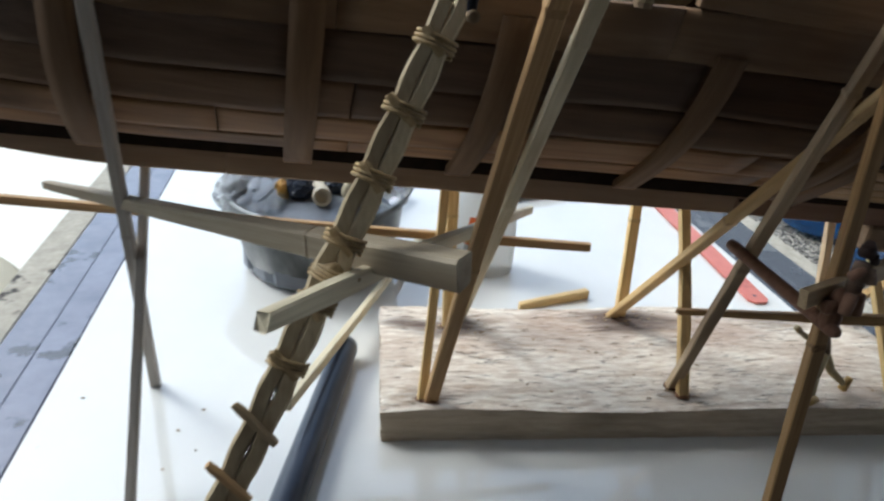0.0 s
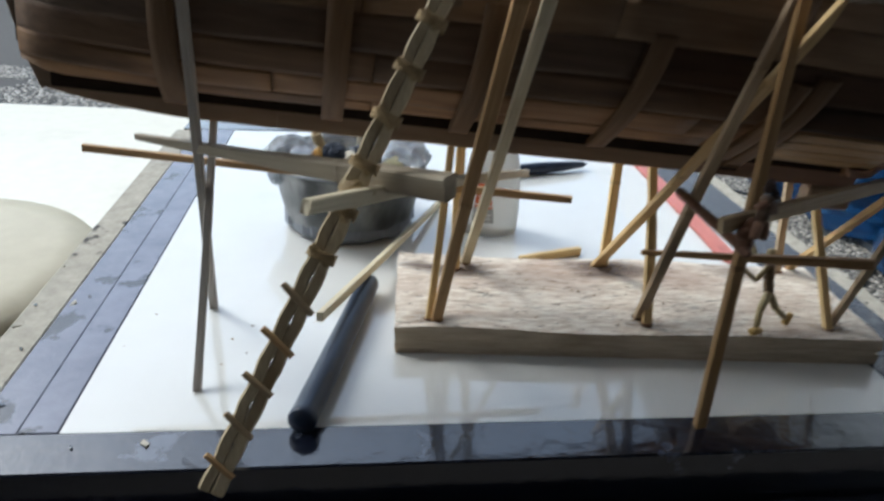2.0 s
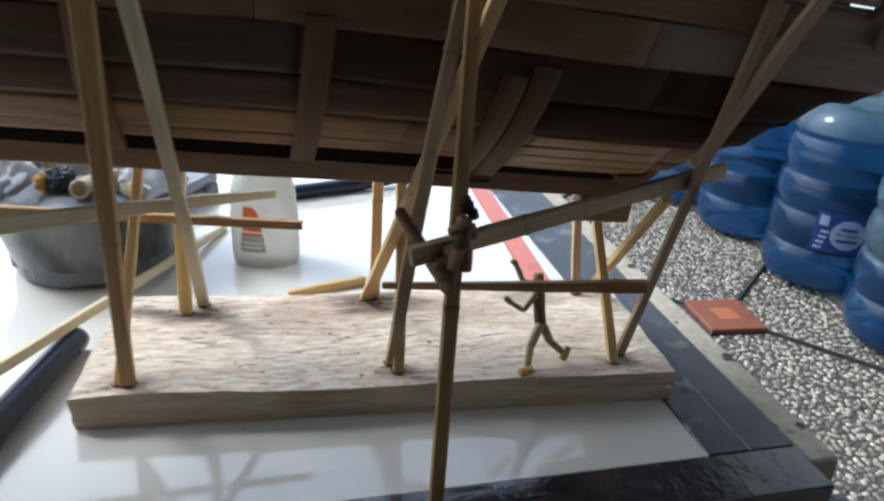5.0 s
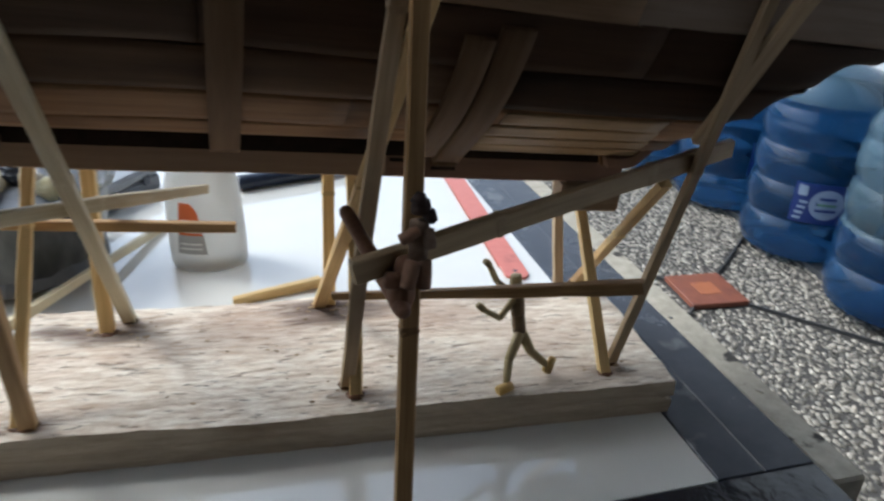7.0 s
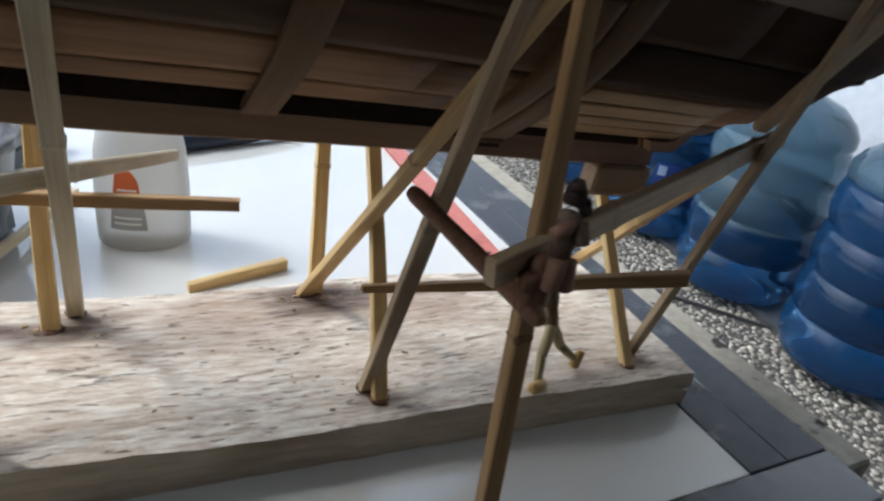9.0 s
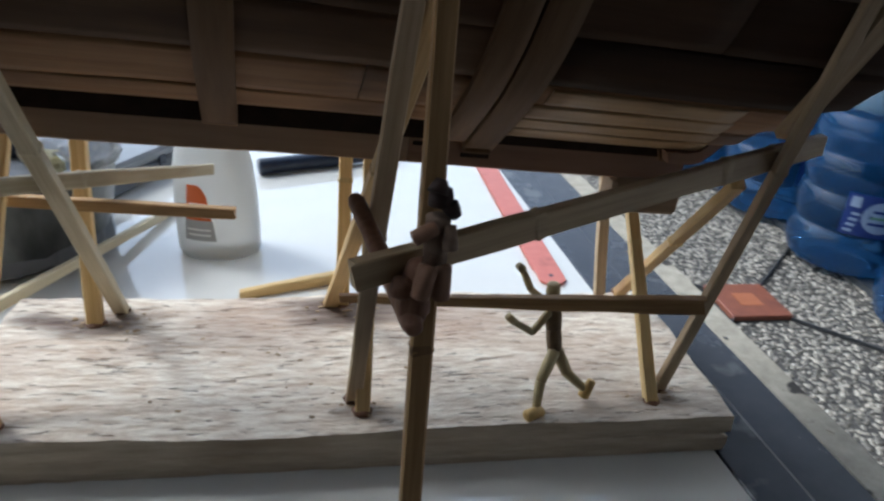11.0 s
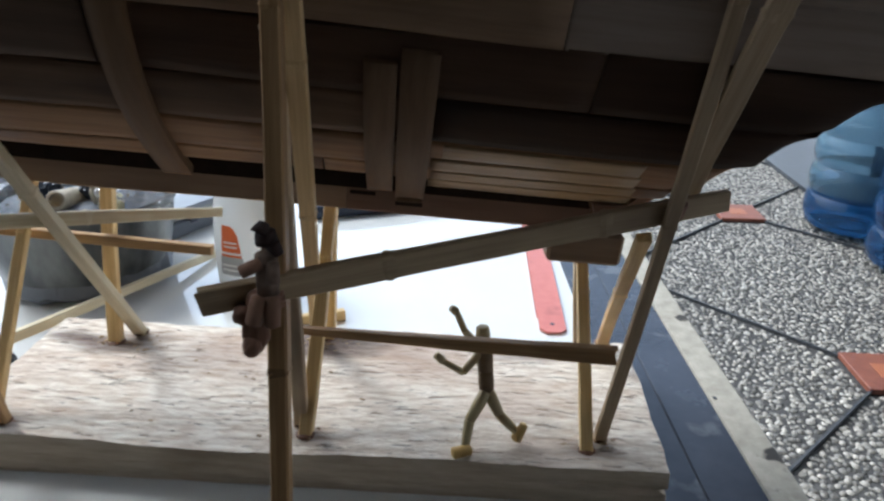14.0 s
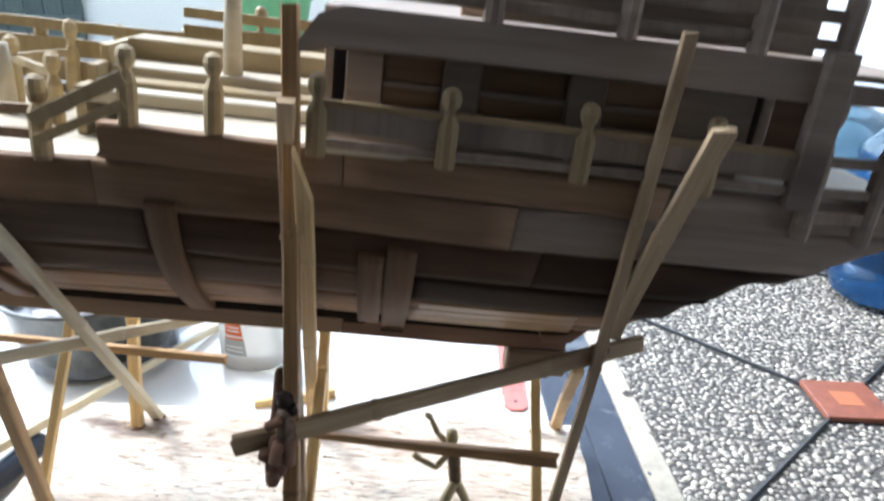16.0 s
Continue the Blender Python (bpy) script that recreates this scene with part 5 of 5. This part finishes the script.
def glue_bottle():
    base = P(1.04, 2.60, 0.0)
    t = thing("glue_bottle", base, "white oval plastic glue bottle with orange and grey label", "bottle")
    m = Matrix.Translation(base) @ Matrix.Rotation(radians(-4), 4, "Z")
    shape = ((0.0, 0.78), (0.012, 0.85), (0.05, 0.89), (0.25, 0.90), (0.5, 0.885), (0.75, 0.84), (0.95, 0.73), (1.1, 0.56), (1.2, 0.38), (1.25, 0.30))

    def skin(a, z, out=0.0):
        f = lerp(shape, z)
        return Vector((q(0.37 * f + out) * math.cos(a), q(0.27 * f + out) * math.sin(a), q(z)))

    body = rings(bmesh.new(), [[skin(2 * math.pi * i / 48, z) for i in range(48)] for z in (0.0, 0.006, 0.02, 0.05, 0.12, 0.25, 0.38, 0.5, 0.62, 0.75, 0.86, 0.95, 1.03, 1.1, 1.15, 1.2, 1.23, 1.25)])
    part("body", body, milky, t, "milky white body", m, smooth=True)
    part("cap", lathe([(q(r), q(z)) for r, z in ((0.105, 1.251), (0.115, 1.27), (0.115, 1.36), (0.06, 1.42), (0.035, 1.6), (0.02, 1.62))], 20), orange_ink, t, "orange nozzle cap", m, smooth=True)

    def wrap(name, a0, a1, z0, z1, mat, out, label, parent, lean=0.0, peak=0.0):
        bm = bmesh.new()
        n, rows = 10, 6
        g = {}
        for i in range(n + 1):
            for j in range(rows + 1):
                u, v = i / n, j / rows
                mid = (a0 + a1) / 2
                half = (a1 - a0) / 2 * (1 - lean * v)
                z = z0 + (z1 - z0) * v - peak * v * max(0.0, u - 0.5) ** 2
                for k in (0, 1):
                    g[i, j, k] = bm.verts.new(skin(radians(mid + half * (2 * u - 1)), z, out + 0.0025 * k))
        for i in range(n):
            for j in range(rows):
                for k in (0, 1):
                    bm.faces.new((g[i, j, k], g[i + 1, j, k], g[i + 1, j + 1, k], g[i, j + 1, k]))
        rim = [(i, 0) for i in range(n)] + [(n, j) for j in range(rows)] + [(i, rows) for i in range(n, 0, -1)] + [(0, j) for j in range(rows, 0, -1)]
        for p0, p1 in zip(rim, rim[1:] + rim[:1]):
            bm.faces.new((g[(*p0, 0)], g[(*p1, 0)], g[(*p1, 1)], g[(*p0, 1)]))
        return part(name, bm, mat, parent, label, m)

    lab = wrap("label", -128, -84, 0.20, 0.66, orange_ink, 0.003, "orange printed label", t, 0.38, 0.35)
    wrap("label_band", -128.4, -83.6, 0.195, 0.37, grey_ink, 0.007, "grey lower band", lab, 0.13)
    wrap("label_line", -124, -86, 0.395, 0.415, pale_ink, 0.007, "pale printed line", lab)
    for z in (0.24, 0.285):
        wrap("print_bar", -122, -90, z, z + 0.014, pale_ink, 0.011, "pale printed line", lab)
    for z in (0.46, 0.50):
        wrap("print_bar", -117, -94, z, z + 0.014, pale_ink, 0.007, "pale printed line", lab)


glue_bottle()


def pot():
    base = P(-0.60, 2.72, 0.0)
    t = thing("metal_pot", base, "dull grey metal pot filled with craft scraps", "pot")
    m = Matrix.Translation(base) @ Matrix.Diagonal((0.93, 0.93, 1.0, 1))
    prof = [(0.02, 0.0), (0.62, 0.0), (0.72, 0.05), (0.80, 0.2), (0.86, 0.45), (0.9, 0.72), (0.95, 0.78), (0.95, 0.81), (0.88, 0.79), (0.83, 0.5), (0.76, 0.2), (0.66, 0.07), (0.02, 0.05)]
    part("body", lathe([(q(r), q(z)) for r, z in prof], 48, caps=True), pot_metal, t, "dented grey metal body", m, smooth=True)
    part("rim", lathe([(q(0.93 + 0.022 * math.cos(a)), q(0.8 + 0.022 * math.sin(a))) for a in [k * math.pi / 4 for k in range(9)]], 48, caps=False), pot_metal, t, "rolled rim", m, smooth=True)


pot()


def crumple(size, seed, sharp=1.0):
    """A crumpled piece of film: a ball with sharp ridges and folds."""
    bm = bmesh.new()
    bmesh.ops.create_icosphere(bm, subdivisions=5, radius=1.0)
    o = Vector((seed, 2.3 * seed, 0.7 * seed))
    for v in bm.verts:
        d = v.co.normalized()
        k = 1 + 0.22 * noise.noise(d * 1.6 + o) + sharp * (0.20 * abs(noise.noise(d * 2.6 + o * 1.3)) + 0.10 * abs(noise.noise(d * 6 + o))) - 0.1
        v.co = Vector((d.x * size[0], d.y * size[1], d.z * size[2])) * k * U
    return bm


def scraps():
    """What sticks out of the pot."""
    for a, b, r, mat, lab in (((-0.62, 3.0, 0.70), (-0.535, 2.32, 0.865), 0.088, deck_wood, "pale hollow bamboo tube end"), ((-0.52, 3.1, 0.5), (-0.44, 2.86, 1.08), 0.075, deck_wood, "pale bamboo tube end"),
                              ((-0.86, 3.05, 0.5), (-1.0, 2.86, 1.02), 0.06, rail_wood, "yellow stick end"), ((-0.25, 3.2, 0.5), (-0.14, 3.05, 1.1), 0.06, rail_wood, "yellow bamboo tube end")):
        A, B = P(*a), P(*b)
        L = (B - A).length
        prof = [(r, 0), (r * 1.02, L / U * 0.5), (r, L / U - 0.01), (r * 0.94, L / U), (r * 0.66, L / U), (r * 0.6, L / U - 0.05), (0.004, L / U - 0.055)]
        ob = part("bamboo_tube", lathe([(q(x), q(z)) for x, z in prof], 20), mat, None, lab + " in the pot", frame_on(A, B), smooth=False)
        tagged(ob, "", "bamboo", "scraps in the pot")
    A, B = P(-0.30, 2.75, 0.62), P(-0.27, 2.50, 0.96)
    bm = lathe([(q(x), q(z)) for x, z in ((0.08, 0.0), (0.09, 0.05), (0.092, 0.26), (0.075, 0.34), (0.045, 0.39), (0.043, 0.44), (0.02, 0.455))], 20)
    ob = part("small_bottle", bm, beige_plastic, None, "", frame_on(A, B), smooth=True)
    tagged(ob, "small cream plastic bottle lying in the pot", "bottle", "scraps in the pot")
    for at, size, turn, seed in (((-1.24, 2.62, 0.78), (0.34, 0.40, 0.26), 0.5, 1.0), ((0.02, 2.62, 0.84), (0.27, 0.34, 0.22), -0.4, 4.0), ((-0.70, 3.15, 0.86), (0.40, 0.22, 0.24), 0.1, 7.0)):
        ob = part("plastic_bag", crumple(size, seed), clear_bag, None, "crumpled clear plastic bag in the pot", Matrix.Translation(P(*at)) @ Matrix.Rotation(turn, 4, "Z"), smooth=True)
        tagged(ob, "", "plastic bag", "scraps in the pot")
    for name, at, size, seed, mat, lab, cat in (("dark_rag", (-0.76, 2.56, 0.87), (0.13, 0.12, 0.13), 2.0, plastic_black, "crumpled dark rag in the pot", "rag"),
                                                ("wrapper", (-0.93, 2.54, 0.84), (0.06, 0.08, 0.10), 3.0, wrapper_orange, "crumpled orange-yellow wrapper in the pot", "wrapper"),
                                                ("wrapper", (-0.10, 2.48, 0.80), (0.09, 0.08, 0.07), 5.0, wrapper_yellow, "crumpled pale yellow wrapper in the pot", "wrapper"),
                                                ("dark_rag", (-0.42, 2.74, 0.86), (0.12, 0.12, 0.11), 6.0, plastic_black, "crumpled dark rag in the pot", "rag")):
        ob = part(name, crumple(size, seed, 1.6), mat, None, lab, Matrix.Translation(P(*at)), smooth=False)
        tagged(ob, "", cat, "scraps in the pot")
    # loose filling below, so that nothing hangs in the air
    bm = bmesh.new()
    bmesh.ops.create_icosphere(bm, subdivisions=4, radius=1.0)
    for v in bm.verts:
        d = v.co.normalized()
        v.co = Vector((d.x * 0.74, d.y * 0.74, max(-0.62, d.z * 0.14 - (0.0 if d.z > 0 else 0.55)))) * U * (1 + 0.06 * noise.noise(d * 7))
    ob = part("scrap_heap", bm, grey_plastic, None, "heap of grey plastic scraps filling the pot", Matrix.Translation(P(-0.60, 2.72, 0.64)), smooth=False)
    tagged(ob, "", "scraps", "scraps in the pot", "stuff")


scraps()


def tool_box():
    m = Matrix.Translation(P(-0.2, 3.52, 0.003)) @ Matrix.Rotation(radians(64), 4, "Z")
    t = thing("plastic_case", m.translation, "low grey plastic tool case lying on the table", "case")
    bm = bmesh.new()
    box(bm, q(0.05), q(1.15), 0, q(0.46), 0, q(0.17), q(0.02))
    part("shell", bm, grey_plastic, t, "", m)
    bm = bmesh.new()
    box(bm, q(0.05), q(1.15), q(-0.005), q(0.465), q(0.174), q(0.30), q(0.035))
    part("lid", bm, case_grey, t, "paler grey lid", m)
    bm = bmesh.new()
    box(bm, q(-0.03), q(0.048), q(-0.015), q(0.475), q(0.0), q(0.305), q(0.02))
    part("end_cap", bm, plastic_black, t, "black end cap", m)
    for x in (0.3, 0.85):
        bm = bmesh.new()
        box(bm, q(x), q(x + 0.1), q(-0.022), q(-0.006), q(0.12), q(0.22), q(0.006))
        part("latch", bm, plastic_black, t, "black latch", m)
    a, b = P(1.16, 4.36, 0.09), P(2.75, 4.95, 0.09)
    bm = bmesh.new()
    L = (b - a).length / U
    lathe([(q(r), q(z)) for r, z in ((0.004, 0), (0.08, 0.0), (0.09, 0.02), (0.085, 0.3), (0.088, 0.9), (0.07, 1.3), (0.05, L - 0.1), (0.004, L))], 16, bm)
    ob = part("tool_handle", bm, plastic_black, None, "", frame_on(a, b), smooth=True)
    tagged(ob, "black round tool handle lying on the table", "handle")


tool_box()


def crumbs():
    rnd = random.Random(21)
    bm = bmesh.new()
    spots = [(2.05, 1.2, 0.265, 0.3, 26), (0.6, 1.05, 0.265, 0.28, 26), (2.13, 0.2, 0.262, 0.12, 8), (0.3, 0.15, 0.262, 0.14, 8), (3.8, 0.2, 0.262, 0.12, 8), (2.0, 0.6, 0.262, 1.2, 22), (-1.4, 0.2, 0.0, 1.2, 8)]
    for x, y, z, r, n in spots:
        for _ in range(n):
            px, py, s = x + rnd.gauss(0, r * 0.6), y + rnd.gauss(0, r * 0.25), rnd.uniform(0.004, 0.011)
            if z > 0.1 and not (0.05 < px < 4.15 and 0.05 < py < 1.33):
                continue
            box(bm, -q(s) * rnd.uniform(1, 2.5), q(s), -q(s) * 0.6, q(s) * 0.6, 0, q(s) * 0.7, 0, Matrix.Translation(P(px, py, z + 0.004)) @ Matrix.Rotation(rnd.uniform(-0.6, 0.6), 4, "Z"))
    ob = part("wood_crumbs", bm, flake, None, "", kind="stuff")
    tagged(ob, "small wood crumbs scattered on plank and table", "crumbs")


crumbs()

# ---- beside the table ----


def stool():
    base = Vector((q(-5.84), q(2.46), 0.0))
    t = thing("stool", base, "round beige plastic stool beside the table", "stool")
    m = Matrix.Translation(base)
    top = TOP - q(0.65)
    part("seat", lathe([(q(0.05), top - 0.03), (q(1.8), top - 0.03), (q(2.1), top - 0.02), (q(2.2), top - 0.008), (q(2.1), top), (q(1.7), top + 0.004), (q(0.05), top + 0.006)], 48), beige_plastic, t, "rounded beige seat", m, smooth=True)
    for k in range(4):
        a = math.pi / 4 + k * math.pi / 2
        A, B = base + Vector((q(1.8) * math.cos(a), q(1.8) * math.sin(a), 0)), base + Vector((q(1.5) * math.cos(a), q(1.5) * math.sin(a), top - 0.03))
        part("leg", splint((B - A).length, 0.03, 0.022, 50 + k), beige_plastic, t, "", frame_on(A, B))


stool()


def water_bottle(at, turn, level):
    """A large ribbed water bottle, filled up to a level."""
    R = 0.139
    full = level > 0.3
    t = thing("water_bottle", (0, 0, 0), "large blue ribbed bottle full of water on wet stone" if full else "large pale blue ribbed bottle, half empty, on wet stone", "water bottle", "water bottles along the wall")
    prof = [(0.02, 0.004), (0.10, 0.0), (0.122, 0.004), (0.130, 0.014)]
    for k in range(4):
        z0, h = 0.016 + 0.084 * k, 0.084 if k < 3 else 0.09
        for u in (-0.95, -0.88, -0.75, -0.55, -0.3, 0.0, 0.3, 0.55, 0.75, 0.88, 0.95):
            prof.append((R - 0.0145 * (1 - math.sqrt(1 - u * u)), z0 + h * (0.5 + 0.5 * u)))
    prof += [(R - 0.006, 0.362), (R - 0.004, 0.370), (R - 0.006, 0.385), (R - 0.02, 0.408), (0.088, 0.434), (0.047, 0.449), (0.031, 0.457), (0.0285, 0.476)]
    bm = lathe(prof, 64)
    for f in bm.faces:
        f.material_index = int(f.calc_center_median().z > level)
    part("body", bm, (bottle_blue, bottle_pale), t, "translucent blue ribbed body", smooth=True)
    part("cap", lathe([(0.031, 0.47), (0.0325, 0.472), (0.0325, 0.492), (0.028, 0.496), (0.004, 0.496)], 24), pale_ink, t, "pale cap", smooth=True)

    def wrap(name, a0, a1, z0, z1, mat, out, label, parent):
        bm = bmesh.new()
        n = 12
        vs = []
        for i in range(n + 1):
            a = radians(a0 + (a1 - a0) * i / n)
            vs.append([bm.verts.new(((R + out + d) * math.cos(a), (R + out + d) * math.sin(a), z)) for d, z in ((0, z0), (0, z1), (0.0008, z1), (0.0008, z0))])
        for p0, p1 in zip(vs, vs[1:]):
            for k in range(4):
                bm.faces.new((p0[k], p1[k], p1[(k + 1) % 4], p0[(k + 1) % 4]))
        bm.faces.new(vs[0]), bm.faces.new(vs[-1][::-1])
        return part(name, bm, mat, parent, label)

    lab = wrap("label", -141, -92, 0.108, 0.202, label_blue, 0.0016, "deep blue paper label", t)
    bm = bmesh.new()
    n = 28
    vs = []
    for i in range(n):
        a = 2 * math.pi * i / n
        ang, zz = radians(-112) + 0.036 / R * math.cos(a), 0.155 + 0.036 * math.sin(a)
        vs.append(bm.verts.new(((R + 0.0034) * math.cos(ang), (R + 0.0034) * math.sin(ang), zz)))
    c = bm.verts.new(((R + 0.0036) * math.cos(radians(-112)), (R + 0.0036) * math.sin(radians(-112)), 0.155))
    for i in range(n):
        bm.faces.new((c, vs[i], vs[(i + 1) % n]))
    part("badge", bm, label_pale, lab, "pale round badge")
    for k in range(3):
        wrap("print_bar", -121 + k, -103 - k, 0.138 + k * 0.014, 0.144 + k * 0.014, label_blue if k != 1 else label_green, 0.0044, "printed bar", lab)
    wrap("print_block", -138, -130, 0.172, 0.196, label_pale, 0.0034, "pale printed block", lab)
    for k in range(4):
        wrap("print_bar", -138 + k, -131 + k, 0.115 + 0.013 * k, 0.121 + 0.013 * k, label_pale, 0.0034, "pale printed line", lab)
    t.matrix_basis = Matrix.Translation(at) @ Matrix.Rotation(radians(turn), 4, "Z")


for x, y, turn, level in ((22.55, 20.6, 0, 0.37), (22.35, 26.2, 40, 0.39), (22.55, 15.1, 200, 0.17), (22.67, 9.6, 120, 0.36), (21.6, 31.2, 150, 0.11)):
    water_bottle((q(x), q(y), 0.004), turn, level)


def garden_bits():
    base = Vector((-1.02, 4.05, 0.0))
    t = thing("plastic_tub", base, "pale green plastic tub on a stand in the yard", "tub")
    m = Matrix.Translation(base)
    part("tub", lathe([(0.02, 0.40), (0.19, 0.40), (0.235, 0.60), (0.255, 0.61), (0.255, 0.625), (0.225, 0.615), (0.18, 0.42), (0.02, 0.42)], 40), green_plastic, t, "pale green tub", m, smooth=True)
    part("stand", lathe([(0.14, 0.0), (0.15, 0.02), (0.15, 0.38), (0.14, 0.398)], 24), cream_wall, t, "pale round stand", m, smooth=True)
    gate = thing("garden_gate", (-4.7, 6.9, 0), "dark grey-green boarded gate before the garden wall", "gate")
    for k in range(8):
        part("board", box(bmesh.new(), -5.35 + 0.2 * k, -5.156 + 0.2 * k, 6.93, 6.96, 0.03, 1.25, 0.004), gate_paint, gate)
    for z in (0.2, 0.95):
        part("ledge", box(bmesh.new(), -5.35, -3.756, 6.9, 6.928, z, z + 0.09, 0.004), gate_paint, gate)


garden_bits()
